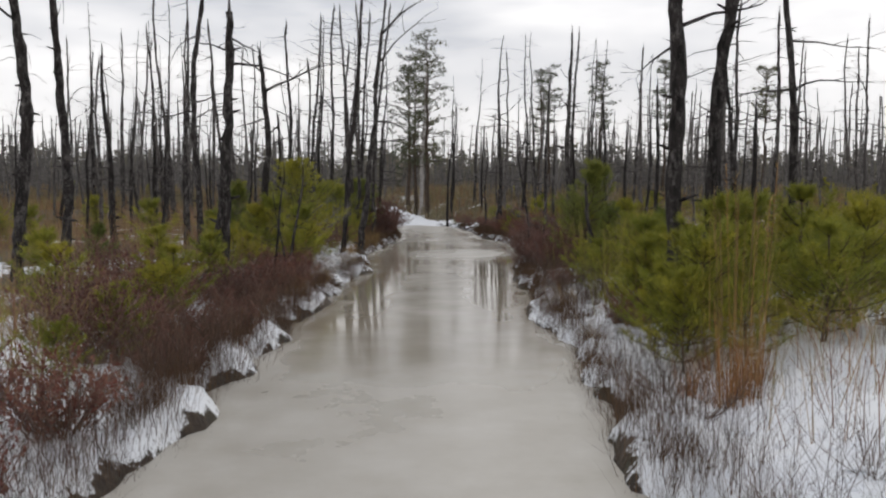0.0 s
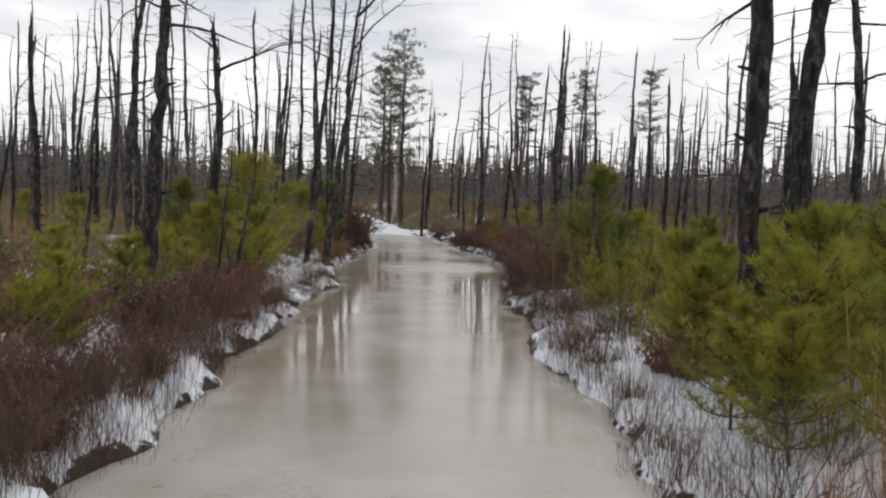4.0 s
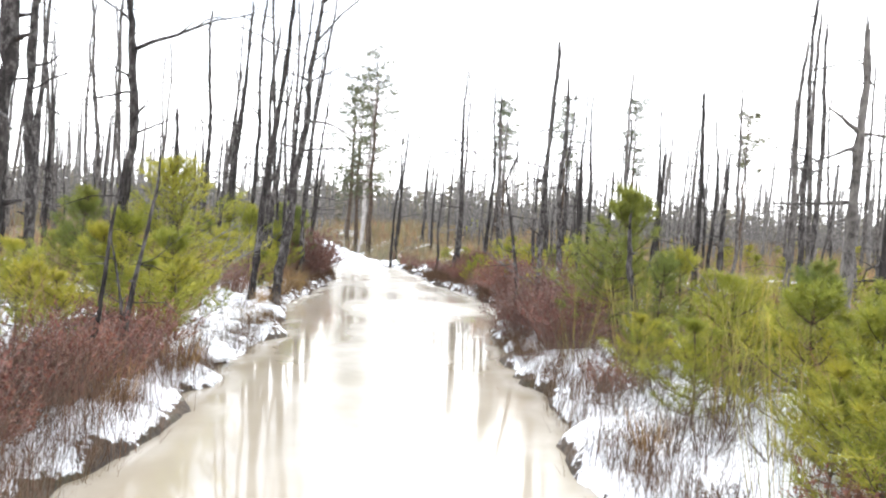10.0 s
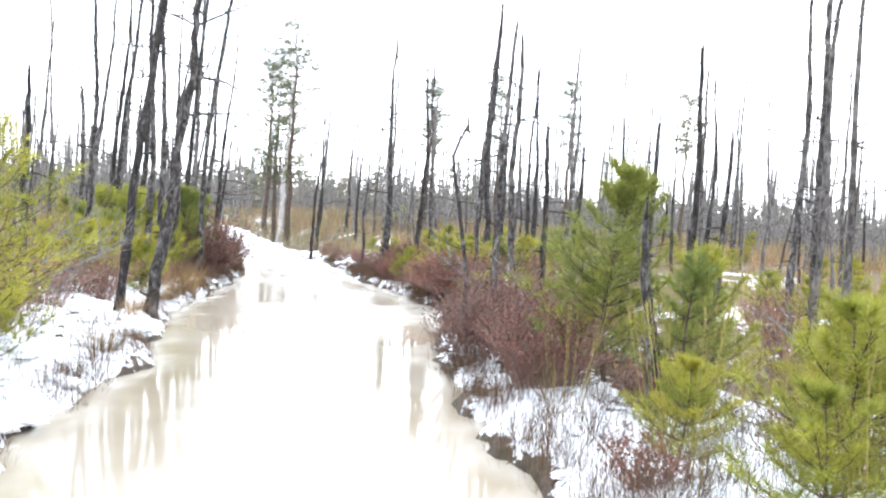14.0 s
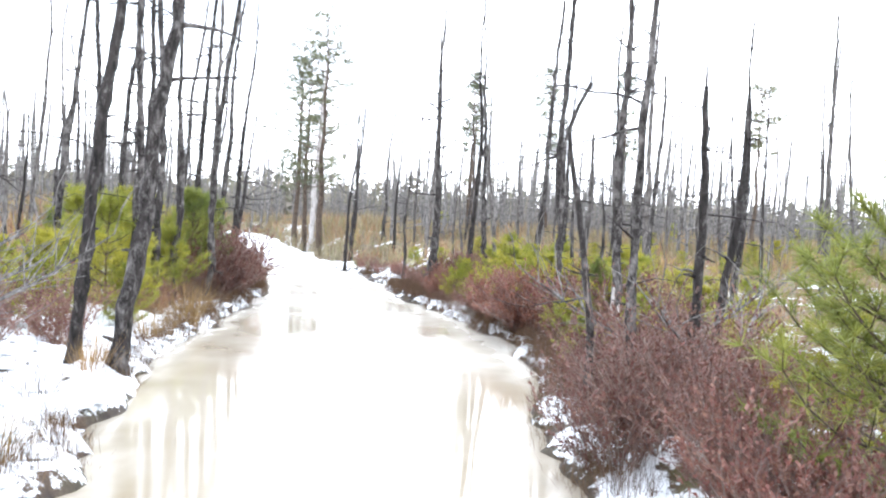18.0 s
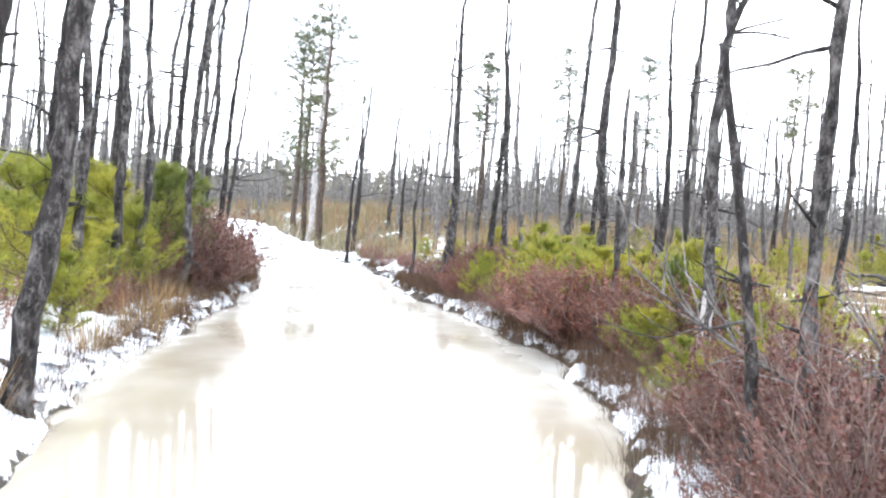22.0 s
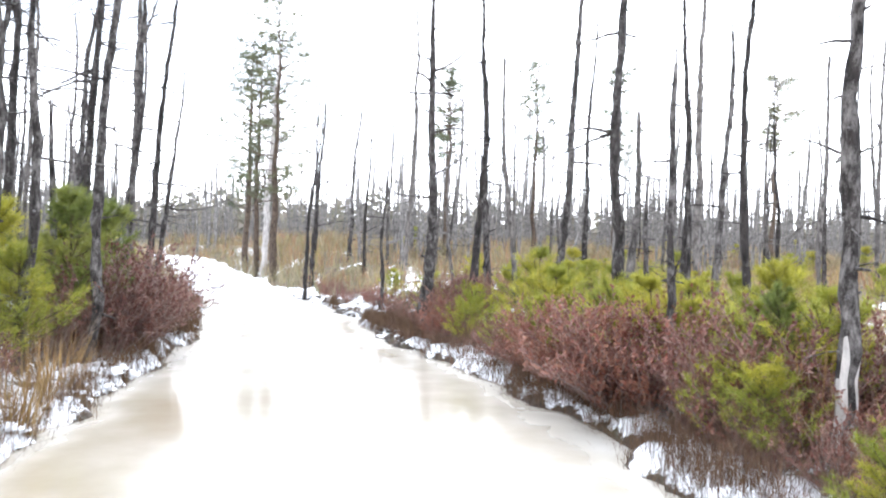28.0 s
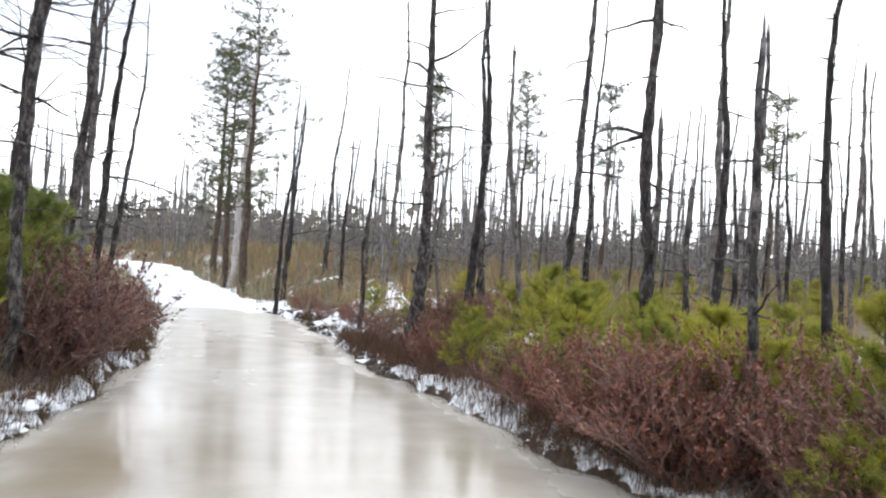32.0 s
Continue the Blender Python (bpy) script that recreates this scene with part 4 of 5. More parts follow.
for x, y, k, sc in PINES:
    if x > 0 and y > 19 and float(outside(np.array([x]), np.array([y]))[0]) < 0.5:
        continue
    if 2.2 < x < 5.0 and 20 < y < 31:
        sc *= 1.06
    if x < -2.5 and y < 11.5:
        sc *= 1.15
    if x > 1.5 and 6.4 < y < 9.5:
        sc *= 1.22
    m = pose(x, y, on_ground(x, y), q.uniform(-4, 4), q.uniform(-4, 4), q.uniform(0, 360)) @ Matrix.Scale(sc, 4)
    if k in used:
        copy_thing(YP[k], m)
    else:
        used.add(k)
        YP[k].matrix_basis = m


def tall_pine(h, r, seed, crown_from=0.35, spread=1.4, thin=0.2):
    q = random.Random(seed)
    root = new("tall_pine")
    trunk, boughs, needles = Soup(), Soup(), Soup()
    n = 12
    tp = [Vector((q.uniform(-0.06, 0.06) * (i > 0), q.uniform(-0.06, 0.06) * (i > 0), -0.1 + (h + 0.1) * i / n)) for i in range(n + 1)]
    trunk.tube(tp, [max(0.015, r * (1.05 - i / n)) for i in range(n + 1)], 7)
    nb = 58
    for b in range(nb):
        t = crown_from + (1 - crown_from) * (b + q.random()) / nb
        k = min(n - 1, int(t * n))
        p0 = tp[k].lerp(tp[k + 1], t * n - k)
        a = b * 2.4 + q.uniform(-0.6, 0.6)
        u = (t - crown_from) / (1 - crown_from)
        reach = spread * (0.35 + 0.65 * math.sin(min(1.0, 0.25 + u) * 2.6)) * q.uniform(0.5, 1.1)
        d = Vector((math.cos(a), math.sin(a), q.uniform(-0.05, 0.35)))
        pp = [p0]
        for i in range(4):
            d = (d + Vector((q.uniform(-0.25, 0.25), q.uniform(-0.25, 0.25), q.uniform(-0.08, 0.2)))).normalized()
            pp.append(pp[-1] + d * reach / 4)
        boughs.tube(pp, [0.03, 0.024, 0.018, 0.012, 0.006], 4, False)
        if q.random() < thin:
            continue
        for i in (2, 3, 4):
            for c in range(4 if i > 2 else 2):
                o = pp[i] + Vector((q.gauss(0, 0.2), q.gauss(0, 0.2), q.gauss(0.04, 0.06)))
                tuft(needles, o, Vector((0, 0, 0.4)), q, 17, 0.24, 0.0115)
    part("trunk", trunk, BARK_LIVE, root, "", True)
    part("limbwork", boughs, BARK_LIVE, root)
    part("crown", needles, NEEDLE_TALL, root, "thin tiered grey-green needle crown")
    return tagged(root, "tall living pine with a thin tiered green crown", "pine", "tall living pines beyond the bend")


put(tall_pine(10.6, 0.16, 21, 0.28, 2.0), -0.95, 49.0)
put(tall_pine(10.4, 0.15, 22, 0.26, 2.0), -2.25, 54.0)
put(tall_pine(9.2, 0.13, 23, 0.32, 1.6), -1.75, 52.0)
put(tall_pine(7.8, 0.12, 24, 0.50, 0.9, 0.68), 6.0, 50.3)
put(tall_pine(8.2, 0.11, 25, 0.50, 0.8, 0.68), 9.6, 50.0)
put(tall_pine(8.6, 0.12, 26, 0.50, 1.0, 0.68), 14.0, 52.0)
put(tall_pine(7.6, 0.11, 27, 0.60, 1.0, 0.68), 18.0, 46.0)
put(tall_pine(9.4, 0.12, 28, 0.55, 1.0, 0.68), 7.9, 61.0)


# ---------------------------------------------------------------- shrubs, grass
def shrub(h, w, seed, stems, leafy):
    q = random.Random(seed)
    root = new("shrub")
    st, lf, tw = Soup(), Soup(), Soup()
    for i in range(stems):
        a, rr = q.uniform(0, 6.3), w * 0.24 * math.sqrt(q.random())
        p = Vector((math.cos(a) * rr, math.sin(a) * rr, -0.06))
        sp = q.uniform(0.05, 0.95 if leafy else 1.2)
        d = Vector((math.cos(a) * sp, math.sin(a) * sp, 1)).normalized()
        L = h * q.uniform(0.55, 1.12)
        pp = [p]
        for k in range(3):
            d = (d + Vector((q.uniform(-0.42, 0.42), q.uniform(-0.42, 0.42), 0.05))).normalized()
            pp.append(pp[-1] + d * L / 3)
        st.tube(pp, [0.005, 0.004, 0.003, 0.0014], 3, False)
        for t in range(7 if leafy else 9):
            k = q.choice((0, 1, 1, 2, 2))
            b = pp[k].lerp(pp[k + 1], q.random())
            sd = (d + Vector((q.uniform(-0.9, 0.9), q.uniform(-0.9, 0.9), q.uniform(-0.2, 0.6)))).normalized()
            e = b + sd * L * q.uniform(0.15, 0.36)
            tw.tube([b, b.lerp(e, 0.5) + Vector((0, 0, 0.01)), e], [0.0022, 0.0017, 0.0008], 3, False)
            for g in range(leafy):
                c = b.lerp(e, q.uniform(0.2, 1.0))
                v = (sd + Vector((q.uniform(-1, 1), q.uniform(-1, 1), q.uniform(-0.6, 0.8)))).normalized()
                s2 = v.cross(Vector((q.uniform(-1, 1), q.uniform(-1, 1), 1))).normalized() * 0.0095
                m = len(lf.v)
                tip = c + v * q.uniform(0.026, 0.046)
                mid = c.lerp(tip, 0.5)
                lf.v += [c[:], (mid + s2)[:], tip[:], (mid - s2)[:]]
                lf.f.append((m, m + 1, m + 2, m + 3))
    part("stem_clump", st, TWIG if leafy else TWIG_GREY, root)
    tagged(part("twig_mass", tw, TWIG if leafy else TWIG_GREY, root), "fine crossing side twigs", kind="stuff")
    if leafy:
        part("foliage", lf, LEAF, root, "small maroon winter leaves")
    return tagged(root, "red-brown leafy heath shrub, bare twigs showing" if leafy else "bare grey-brown twiggy shrub standing in snow", "shrub", "heath shrubs on the banks")


SH = [shrub(1.0, 0.9, 41, 76, 9), shrub(0.8, 0.85, 42, 70, 9), shrub(0.6, 0.75, 43, 56, 8), shrub(0.75, 0.8, 44, 30, 0), shrub(0.5, 0.6, 45, 24, 0), shrub(1.25, 1.1, 46, 84, 5), shrub(0.85, 1.25, 47, 130, 13)]
SHRUBS = [
    (3.0, 20.5, 1, 1.2), (3.4, 20.9, 1, 1.25), (3.1, 21.4, 1, 1.2), (3.6, 21.6, 1, 1.3), (3.35, 22.1, 1, 1.2), (3.9, 20.8, 0, 1.2), (4.1, 21.7, 0, 1.2), (2.85, 20.0, 2, 0.9), (3.3, 20.1, 1, 1.2), (3.0, 22.4, 2, 0.9), (3.2, 19.6, 1, 1.3),
    (3.35, 25.0, 6, 1.15), (2.75, 24.6, 6, 0.8), (3.9, 24.4, 6, 0.95), (1.62, 5.3, 4, 0.8), (1.75, 6.2, 3, 0.7), (3.3, 5.4, 4, 0.8), (3.7, 6.0, 3, 0.9),
    (3.08, 24.2, 6, 1.0), (2.83, 24.8, 6, 0.9), (2.63, 23.6, 6, 0.8), (2.53, 27, 6, 0.85), (2.43, 22.2, 6, 0.8), (2.28, 28, 6, 0.8), (3.58, 24.6, 6, 0.9), (-2.42, 27.8, 6, 1.2), (-2.37, 28.8, 6, 1.3), (-2.27, 26.9, 6, 1.0), (2.123, 15.569, 6, 0.7),
    (1.937, 16.606, 5, 0.95), (2.278, 17.518, 5, 0.9), (1.833, 17.294, 0, 1.0), (2.636, 16.959, 0, 1.1), (1.721, 15.921, 1, 1.0), (2.282, 16.373, 0, 1.0), (2.638, 18.162, 0, 1.1), (2.038, 18.258, 1, 1.0), (3.205, 17.952, 0, 1.0),
    (2.28, 19.12, 0, 0.95), (2.59, 19.69, 1, 1.1), (3.15, 19.5, 0, 1.0), (2.46, 20.07, 1, 0.8), (2.95, 20.63, 0, 0.8), (3.41, 18.74, 0, 1.1), (2.97, 21.96, 1, 0.9), (2.94, 22.71, 1, 1.0), (3.35, 22.24, 0, 0.9), (2.9, 23.47, 1, 1.0), (3.28, 23.19, 0, 0.9), (2.81, 24.32, 2, 1.1),
    (-2.27, 28.57, 5, 1.0), (-2.47, 29.52, 5, 0.9), (-2.28, 27.82, 0, 1.1), (-2.86, 28, 5, 0.9), (-2.18, 30.65, 0, 1.1), (-2.82, 27.25, 0, 1.0), (-2.4, 31.78, 0, 1.0),
    (1.83, 12.85, 4, 1.0), (1.9, 19.41, 2, 0.7), (2.74, 25.55, 1, 0.9), (2.62, 26.87, 1, 0.9), (2.44, 28, 2, 1.0), (2.86, 27.06, 0, 0.8), (2.26, 29.14, 2, 1.0), (3.71, 24.6, 0, 0.9),
    (-2.42, 25.5, 3, 1.5), (-2.62, 26.2, 3, 1.5), (-2.37, 18.93, 4, 0.7), (-2.22, 22.33, 4, 0.8), (-3.32, 19.88, 5, 0.8), (-3.27, 18.74, 3, 1.2), (-2.928, 17.738, 3, 0.8), (-2.97, 21.01, 0, 1.0), (-3.182, 17.518, 0, 1.1),
]
q = random.Random(77)
for i in range(52):      # left bank
    y = q.uniform(2.5, 13.5)
    SHRUBS.append((-2.15 - abs(q.gauss(0, 1.1)), y, q.choice((1, 2, 2, 3, 3, 4)), q.uniform(0.65, 1.0)))
for i in range(50):      # brush hanging over the left rim
    y = q.uniform(2.5, 13.0)
    SHRUBS.append((float(np.interp(y, LEFT_Y, LEFT_X)) - q.uniform(0.34, 0.75), y, q.choice((2, 4, 4, 3)), q.uniform(0.45, 0.8)))
for i in range(18):      # shrubs in front of the left pines
    SHRUBS.append((-2.3 - q.uniform(0, 0.7), q.uniform(10, 14.5), q.choice((1, 2, 3, 3)), q.uniform(0.7, 1.0)))
for i in range(9):      # taller brush behind the left rim
    SHRUBS.append((-2.6 - q.uniform(0, 2.2), q.uniform(4.5, 11.5), q.choice((0, 0, 1, 3)), q.uniform(0.8, 1.05)))
for i in range(56):      # right bank, sparse in the snowy clearing
    y = q.uniform(2.5, 16.0)
    if y < 6.9 and i % 4:
        continue
    SHRUBS.append((1.75 + abs(q.gauss(0, 1.4)), y, q.choice((2, 2, 3, 4, 4)), q.uniform(0.55, 0.85)))
for i in range(60):      # deeper in
    y = q.uniform(16, 42)
    SHRUBS.append((q.choice((-1, 1)) * q.uniform(3.0, 7.5), y, q.choice((0, 1, 2, 3)), q.uniform(0.8, 1.2)))
for i in range(22):      # low dome shrubs behind the right rim
    y = q.uniform(18.5, 33)
    SHRUBS.append((float(np.interp(y, RIGHT_Y, RIGHT_X)) + q.uniform(0.55, 1.6), y, q.choice((0, 1, 1, 2, 6, 6)), q.uniform(0.6, 0.95)))
for i in range(18):      # bare sprigs in the snow patch
    y = q.uniform(8.5, 14.5)
    SHRUBS.append((float(np.interp(y, RIGHT_Y, RIGHT_X)) + q.uniform(0.45, 1.2), y, q.choice((3, 4)), q.uniform(0.5, 0.8)))
for i in range(36):
    y = q.uniform(24, 42)
    xr, xl = float(np.interp(y, RIGHT_Y, RIGHT_X)), float(np.interp(y, LEFT_Y, LEFT_X))
    SHRUBS.append((xr + 0.45 + abs(q.gauss(0, 0.4)) if q.random() < 0.6 else xl - 0.6 - abs(q.gauss(0, 0.5)), y, q.choice((1, 2, 2, 4)), q.uniform(0.6, 1.0)))
used = set()
for x, y, k, sc in SHRUBS:
    if float(outside(np.array([x]), np.array([y]))[0]) < 0.22 + (0.30 if k > 2 else 0.15) * sc:
        continue
    if x > 0 and y > 19 and float(outside(np.array([x]), np.array([y]))[0]) < 0.32 + 0.2 * sc:
        continue
    if x > 0 and y > 18.2 and k in (0, 1, 5):
        sc *= 0.66
    m = pose(x, y, on_ground(x, y), q.uniform(-5, 5), q.uniform(-5, 5), q.uniform(0, 360)) @ Matrix.Scale(sc, 4)
    if k in used:
        copy_thing(SH[k], m)
    else:
        used.add(k)
        SH[k].matrix_basis = m


def grass_tuft(h, blades, seed, material, splay, label):
    q = random.Random(seed)
    root = new("grass_tuft")
    s = Soup()
    for i in range(blades):
        a, rr = q.uniform(0, 6.3), 0.16 * math.sqrt(q.random())
        p = Vector((math.cos(a) * rr, math.sin(a) * rr, -0.05))
        L = h * q.uniform(0.45, 1.05)
        b = a + q.uniform(-0.7, 0.7)
        out = splay * q.uniform(0.1, 1.0) * L
        tip = p + Vector((math.cos(b) * out, math.sin(b) * out, L))
        s.blade(p, tip, 0.0055, (-math.sin(b), math.cos(b), 0), 0.10 * out)
    part("blade_clump", s, material, root)
    if h > 1.0:  # feathery heads on a few stalks
        for i in range(5):
            hd = Soup()
            a, rr = q.uniform(0, 6.3), q.uniform(0.03, 0.2)
            c = Vector((math.cos(a) * rr, math.sin(a) * rr, -0.04))
            e = c + Vector((math.cos(a) * splay * h * 0.4, math.sin(a) * splay * h * 0.4, h * q.uniform(0.85, 1.12)))
            hd.tube([c, c.lerp(e, 0.5), e], [0.003, 0.0025, 0.0015], 3, False)
            for j in range(10):
                b = c.lerp(e, 0.72 + 0.028 * j)
                v = Vector((q.uniform(-0.03, 0.03), q.uniform(-0.03, 0.03), 0.05))
                hd.needle(b, b + v, Vector((0.003, 0.002, 0)))
            part("stalk", hd, material, root)
    return tagged(root, label, "grass", "grass tufts on the banks")


GT = [grass_tuft(1.5, 8, 61, STRAW, 0.14, "tall dry straw-coloured grass tuft"), grass_tuft(0.45, 120, 62, STRAW, 0.9, "low straw-coloured grass tuft in snow"),
      grass_tuft(1.1, 11, 63, SEDGE, 0.5, "arching green-gold sedge blades"),
      grass_tuft(0.62, 110, 64, RUST, 0.42, "rust-brown bunch of dead grass in snow")]
GRASS = [(2.0, 5.67, 0, 1.05), (2.12, 5.8, 0, 1.1), (2.02, 5.7, 3, 1.0), (2.18, 5.9, 3, 0.9), (1.82, 5.95, 3, 0.7), (2.4, 6.2, 3, 0.8), (-2.5, 7.4, 3, 0.6), (2.05, 9.1, 3, 0.7), (-2.02, 13.23, 1, 1.0), (-2.12, 11.72, 1, 0.9), (-2.24, 19.88, 1, 1.0), (-2.32, 22.52, 1, 1.3), (-2.15, 23.85, 1, 1.5), (-2.28, 25.36, 1, 1.5),
         (-2.47, 24.13, 0, 0.55), (-2.42, 25.17, 0, 0.5), (2.28, 11.34, 2, 1.1), (2.7, 11.91, 2, 1.0), (2.12, 12.66, 2, 0.9), (2.45, 13.61, 2, 0.9), (3.07, 10.39, 2, 1.1), (1.97, 9.64, 2, 0.9), (2.57, 6.99, 2, 1.1), (2.014, 14.581, 2, 0.8),
         (-2.18, 8.88, 1, 0.8), (1.68, 10.96, 1, 0.8), (1.58, 8.5, 1, 0.7), (-1.992, 17.067, 1, 1.0), (3.07, 21.77, 0, 0.6), (3.04, 19.31, 0, 0.7), (3.26, 24.6, 0, 0.5), (3.52, 20.44, 0, 0.6), (-2.53, 27.06, 1, 1.2)]
used = set()
for x, y, k, sc in GRASS:
    m = pose(x, y, on_ground(x, y), 0, 0, q.uniform(0, 360)) @ Matrix.Scale(sc, 4)
    if k in used:
        copy_thing(GT[k], m)
    else:
        used.add(k)
        GT[k].matrix_basis = m


# ---------------------------------------------------------------- undergrowth
def carpet(name, count, seed, place, lo, hi, width, material, label, per=1, least=0.22, forks=1):
    """Upright twigs or blades past counting, joined into one mesh."""
    g = np.random.RandomState(seed)
    x, y = place(g, count)
    d = outside(x, y)
    ok = d > least + 0.22 * ((x > 0) & (y > 20) & (least > 0.1)) * g.rand(len(d)) ** 0.5
    x, y = np.repeat(x[ok], per), np.repeat(y[ok], per)
    x, y = x + g.normal(0, 0.09, len(x)) * (per > 1), y + g.normal(0, 0.09, len(x)) * (per > 1)
    n = len(x)
    z = height(x, y) - 0.03
    dist = np.hypot(x, y - 12)
    L = g.uniform(lo, hi, n) * (0.55 + 0.9 * field(x, y, 2.6, 3))
    a, b = g.uniform(0, 6.283, n), g.uniform(0, 6.283, n)
    w = width * (0.5 + 0.8 * g.rand(n)) * np.clip(dist / 14, 0.6, 3.0)
    lean = (0.05 + 0.85 * g.rand(n) ** 1.6) * L

    def strips(p, tip, w, bow):
        mid = p * 0.5 + tip * 0.5 + bow
        side = np.stack([np.cos(a) * w, np.sin(a) * w, np.zeros(n)], -1) * 0.5
        return np.stack([p - side, p + side, mid + side * 0.8, mid - side * 0.8, tip], 1).reshape(-1, 3), mid

    p = np.stack([x, y, z], -1)
    tip = p + np.stack([np.cos(b) * lean, np.sin(b) * lean, L], -1)
    bow = np.stack([np.cos(b) * -0.15 * lean, np.sin(b) * -0.15 * lean, 0.06 * L], -1) + g.normal(0, 0.03, (n, 3)) * L[:, None]
    v, mid = strips(p, tip, w, bow)
    rows = [v]
    for k in range(forks):  # side shoots leave the stem at its middle
        c = g.uniform(0, 6.283, n)
        u = g.uniform(0.25, 0.55, n) * L
        root = mid + (tip - mid) * g.uniform(0, 0.5, (n, 1)) if k % 2 else p + (mid - p) * g.uniform(0.4, 1.0, (n, 1))
        rows.append(strips(root, root + np.stack([np.cos(c) * u * 0.7, np.sin(c) * u * 0.7, u * 0.75], -1), w * 0.65, np.zeros(3))[0])
    v = np.concatenate(rows)
    i = np.arange(n * (forks + 1)) * 5
    f = np.stack([i, i + 1, i + 2, i, i + 2, i + 3, i + 3, i + 2, i + 4], -1).reshape(-1, 3)
    me = bpy.data.meshes.new(name)
    me.from_pydata(v.tolist(), [], f.tolist())
    me.materials.append(material)
    tagged(new(name, me), label, "undergrowth", kind="stuff")


def banks(g, n):
    y = g.uniform(1.5, 40, n)
    s = np.where(g.rand(n) < 0.5, -1, 1)
    off = 0.25 + np.abs(g.normal(0, 1.6, n))
    x = np.where(s < 0, np.interp(y, LEFT_Y, LEFT_X) - off, np.interp(y, RIGHT_Y, RIGHT_X) + off)
    keep = (field(x, y, 1.3, 4) > 0.36) & ~((np.abs(x - 2.9) < 1.2) & (np.abs(y - 4.6) < 2.0) & (g.rand(n) < 0.8)) & ~((np.abs(x + 2.7) < 0.9) & (np.abs(y - 19.2) < 5.5) & (g.rand(n) < 0.5))
    return x[keep], y[keep]


def wood_floor(g, n):
    y = 4 + 66 * g.rand(n) ** 0.9
    x = g.uniform(-1, 1, n) * (6 + y * 0.6)
    keep = (outside(x, y) > 1.0) & (field(x, y, 2.2, 0) > 0.30)
    return x[keep], y[keep]


def marsh(g, n):
    y = g.uniform(40, 74, n)
    x = g.uniform(-1, 1, n) * (6 + y * 0.6)
    return x, y


carpet("bank_twigs", 5600, 3, banks, 0.14, 0.55, 0.0045, SPRIG, "thin brown twigs and stems poking through snow on the banks", 4, 0.22, 3)
carpet("heath_undergrowth", 15000, 4, wood_floor, 0.35, 0.95, 0.010, UNDER, "brown and maroon heath scrub between burnt trees", 4)
carpet("marsh_reeds", 14000, 6, marsh, 0.4, 0.9, 0.012, REED, "tawny reeds and sedge under the far trees", 3)


def clods(name, count, seed, place, lo, hi, material, label, category):
    """Small lumps lying on the ground."""
    g = random.Random(seed)
    s = Soup()
    for i in range(count):
        x, y = place(g)
        r = g.uniform(lo, hi)
        z = on_ground(x, y)
        b = len(s.v)
        rings, sides = 4, 7
        for k in range(rings):
            t = k / (rings - 1)
            rr = r * math.cos(t * 1.35)
            for j in range(sides):
                w = 6.283 * j / sides
                jit = g.uniform(0.55, 1.35)
                s.v.append((x + math.cos(w) * rr * jit, y + math.sin(w) * rr * jit * 1.2, z - 0.02 + r * 0.55 * math.sin(t * 1.35) * g.uniform(0.85, 1.1)))
        for k in range(rings - 1):
            for j in range(sides):
                a, c = b + k * sides + j, b + k * sides + (j + 1) % sides
                s.f.append((a, c, c + sides, a + sides))
        s.f.append(tuple(b + (rings - 1) * sides + j for j in range(sides)))
    tagged(new(name, s.mesh(name, material, True)), label, category, kind="stuff")


def edge_place(lo_y, hi_y, lo_d, hi_d, sides=(-1, 1), limit=9.0):
    def place(g):
        for k in range(40):
            x, y = once(g)
            if float(outside(np.array([x]), np.array([y]))[0]) < limit:
                break
        return x, y

    def once(g):
        y = g.uniform(lo_y, hi_y)
        o = g.uniform(lo_d, hi_d)
        if g.choice(sides) < 0:
            return float(np.interp(y, LEFT_Y, LEFT_X)) - o, y
        return float(np.interp(y, RIGHT_Y, RIGHT_X)) + o, y
    return place


def fringe(g, n):
    y = g.uniform(1.5, 40, n)
    off = g.uniform(0.02, 0.35, n)
    x = np.where(g.rand(n) < 0.5, np.interp(y, LEFT_Y, LEFT_X) - off, np.interp(y, RIGHT_Y, RIGHT_X) + off)
    keep = field(x, y, 0.8, 5) > 0.38
    return x[keep], y[keep]


carpet("bank_fringe", 15000, 8, fringe, 0.08, 0.34, 0.005, FRINGE, "dead grass and roots fringing the waterline", 3, 0.0)


def left_rim(g, n):
    y = g.uniform(1.5, 13.5, n)
    off = np.abs(g.normal(0, 0.32, n)) + 0.03
    x = np.interp(y, LEFT_Y, LEFT_X) - off
    keep = field(x, y, 0.6, 2) > 0.30
    return x[keep], y[keep]


def right_rim(g, n):
    y = np.where(g.rand(n) < 0.12, g.uniform(4, 19, n), g.uniform(19, 35, n))
    x = np.interp(y, RIGHT_Y, RIGHT_X) + np.abs(g.normal(0, 0.33, n)) + 0.08
    keep = field(x, y, 0.5, 3) > 0.34
    return x[keep], y[keep]


def shelf(g, n):
    y = g.uniform(14, 27, n)
    x = np.interp(y, LEFT_Y, LEFT_X) - g.uniform(0.1, 1.7, n)
    keep = field(x, y, 0.45, 4) > 0.52
    return x[keep], y[keep]


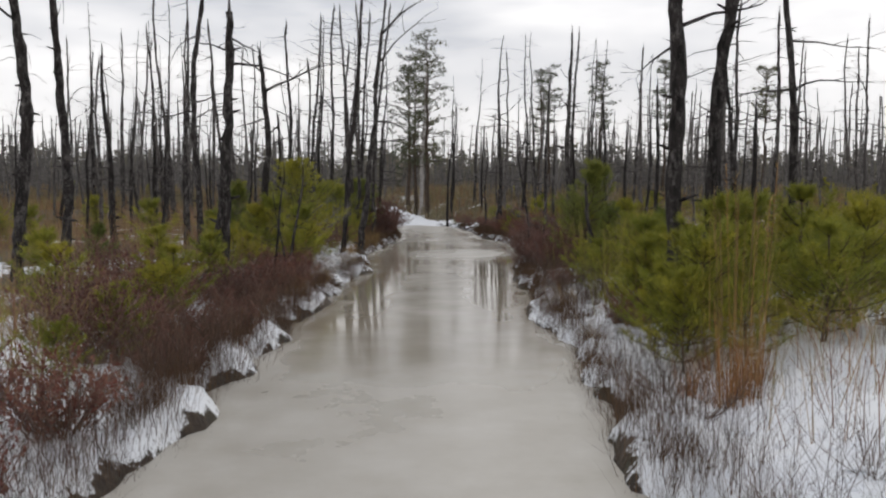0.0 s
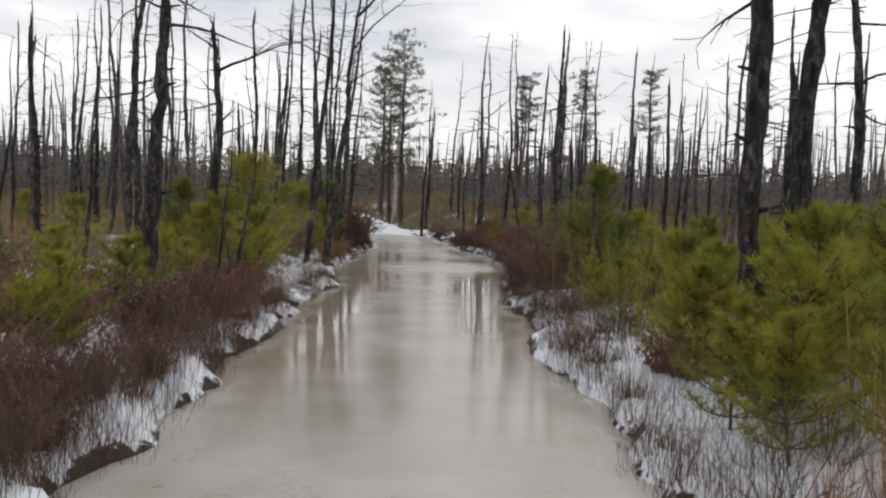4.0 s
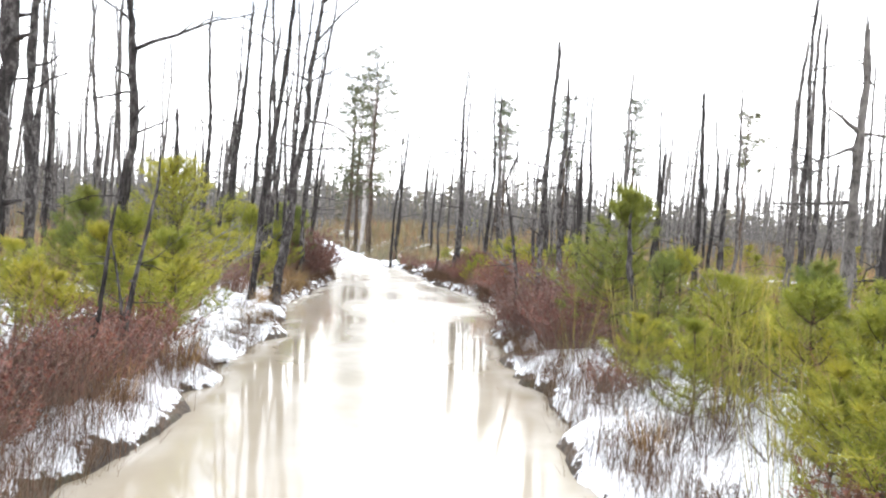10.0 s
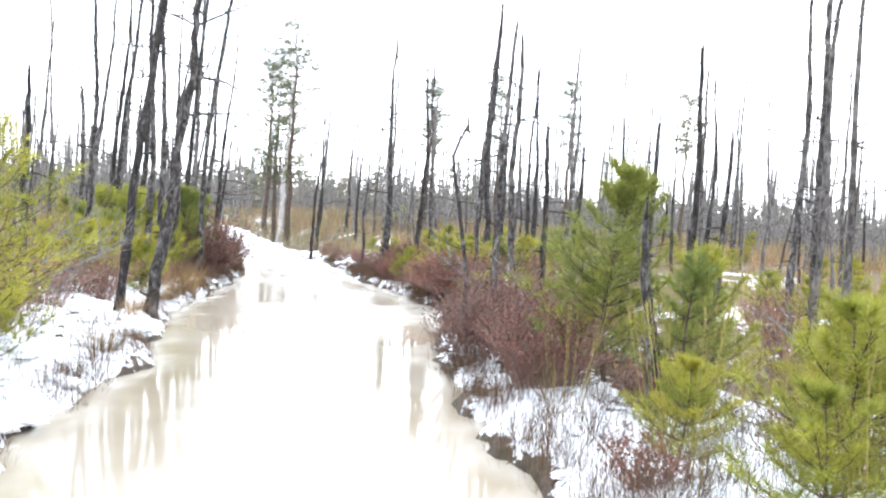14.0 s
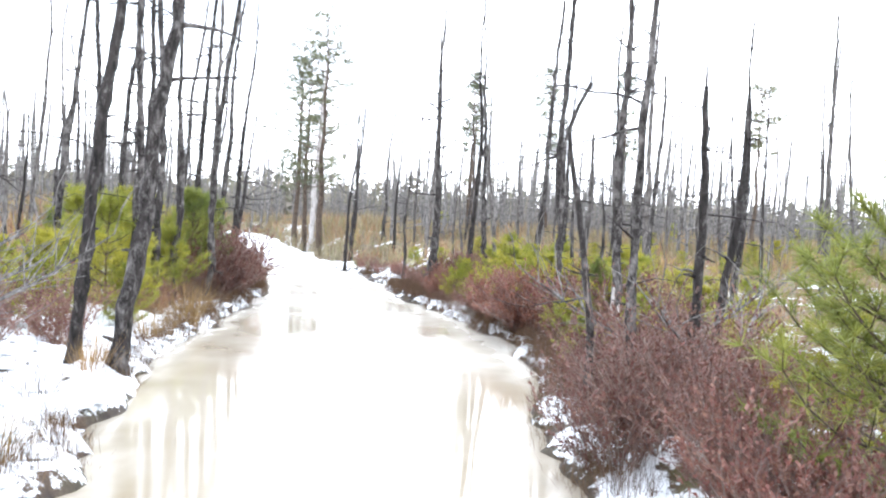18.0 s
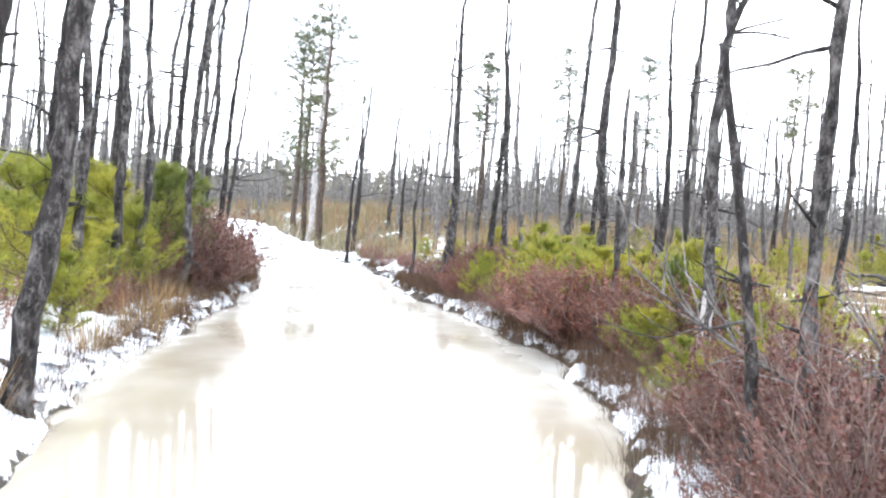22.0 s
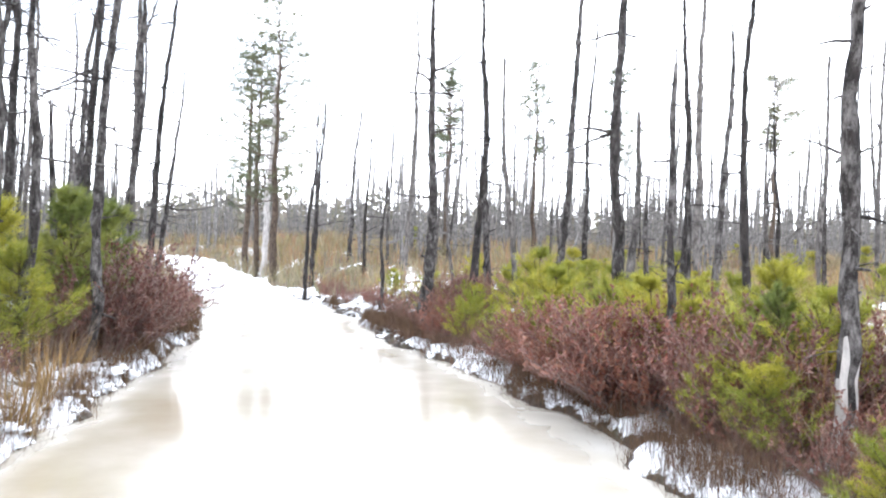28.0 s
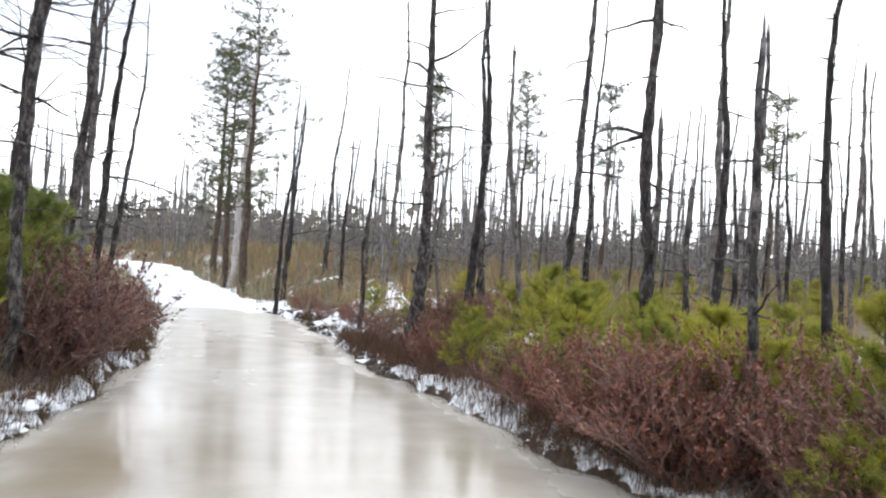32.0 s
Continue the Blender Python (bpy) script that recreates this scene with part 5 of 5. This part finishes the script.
carpet("shelf_stems", 900, 16, shelf, 0.08, 0.34, 0.005, STRAW, "thin dead stems standing in the snow shelf", 3, 0.08, 1)
carpet("left_rim_brush", 800, 14, left_rim, 0.22, 0.62, 0.0055, SPRIG, "dark bare brush crowding the left rim of the water", 3, 0.05, 3)
carpet("right_rim_brush", 2800, 15, right_rim, 0.07, 0.27, 0.0055, SPRIG, "short dark stems poking through snow on the rim", 4, 0.06, 2)
clods("snow_clumps", 1750, 31, edge_place(13, 41, 0.12, 1.7), 0.015, 0.065, SNOW, "lumpy clumps of old snow along the banks", "snow")
clods("near_snow_clumps", 1500, 35, edge_place(2, 13, 0.42, 2.0), 0.015, 0.06, SNOW, "broken clumps of old snow between stems", "snow")
clods("left_snow_bank", 620, 32, edge_place(14, 27, 0.15, 1.3, (-1,)), 0.04, 0.13, SNOW, "thick lumpy snow on the shoulder of the trail", "snow")
clods("mud_clods", 1500, 33, edge_place(2, 36, -0.12, 0.14, (-1, 1), 0.035), 0.012, 0.04, MUD, "black wet mud and root clods at the waterline", "mud")
clods("shelf_clods", 240, 36, edge_place(14, 27, 0.15, 1.7, (-1,)), 0.014, 0.06, MUD, "dark clods and stumps of grass standing out of the snow", "mud")
clods("rut_mud", 330, 34, edge_place(30, 43, -0.12, 0.30, (1,)), 0.03, 0.09, MUD, "dark mud churned along a snowy rut", "mud")

# grey fallen boughs lying against the left trees
def fallen_bough(seed, n):
    q = random.Random(seed)
    root = new("fallen_bough")
    main = Soup()
    p, d = Vector((0, 0, 0.02)), Vector((1, 0.1, 0.16)).normalized()
    pp = [p]
    for i in range(8):
        d = (d + Vector((q.uniform(-0.15, 0.15), q.uniform(-0.15, 0.15), q.uniform(-0.08, 0.1)))).normalized()
        pp.append(pp[-1] + d * 0.26)
    main.tube(pp, [0.022 - 0.0022 * i for i in range(9)], 6)
    part("limb", main, BARK_FAR, root, "", True)
    for k in range(n):
        s = Soup()
        i = q.randrange(2, 9)
        sd = (d + Vector((q.uniform(-0.8, 0.8), q.uniform(-1, 1), q.uniform(-0.1, 0.9)))).normalized()
        a = pp[i]
        tt = [a]
        for j in range(4):
            sd = (sd + Vector((q.uniform(-0.3, 0.3), q.uniform(-0.3, 0.3), q.uniform(-0.3, 0.2)))).normalized()
            tt.append(tt[-1] + sd * q.uniform(0.12, 0.22))
        s.tube(tt, [0.006, 0.005, 0.004, 0.003, 0.0015], 4)
        part("twig", s, BARK_FAR, root)
    return tagged(root, "grey barkless fallen bough with bare twigs", "fallen branch", "fallen boughs")


FB = fallen_bough(3, 18)
FB.matrix_basis = pose(-3.85, 18.1, 0.55, 0, -12, 20)
BOUGHS = [
    (-3.55, 18.9, 0.35, 10, -22, -25), (-4.35, 19.5, 0.6, 40, -10, 5), (-4.6, 18.3, 0.5, 20, -18, -8), (-4.2, 17.6, 0.45, -30, -8, 14), (-3.3, 19.6, 0.3, 0, -14, 160),
    (-5.1, 19.2, 0.6, 60, -20, -15), (4.9, 13.8, 0.55, 0, -4, 175), (3.1, 18.3, 0.35, 0, -24, 150), (2.5, 17.9, 0.3, 30, -20, 20), (3.6, 18.7, 0.4, 0, -16, 195), (2.2, 19.3, 0.3, 15, -18, -30),
]
for x, y, z, rx, ry, rz in BOUGHS:
    copy_thing(FB, pose(x, y, z, rx, ry, rz))
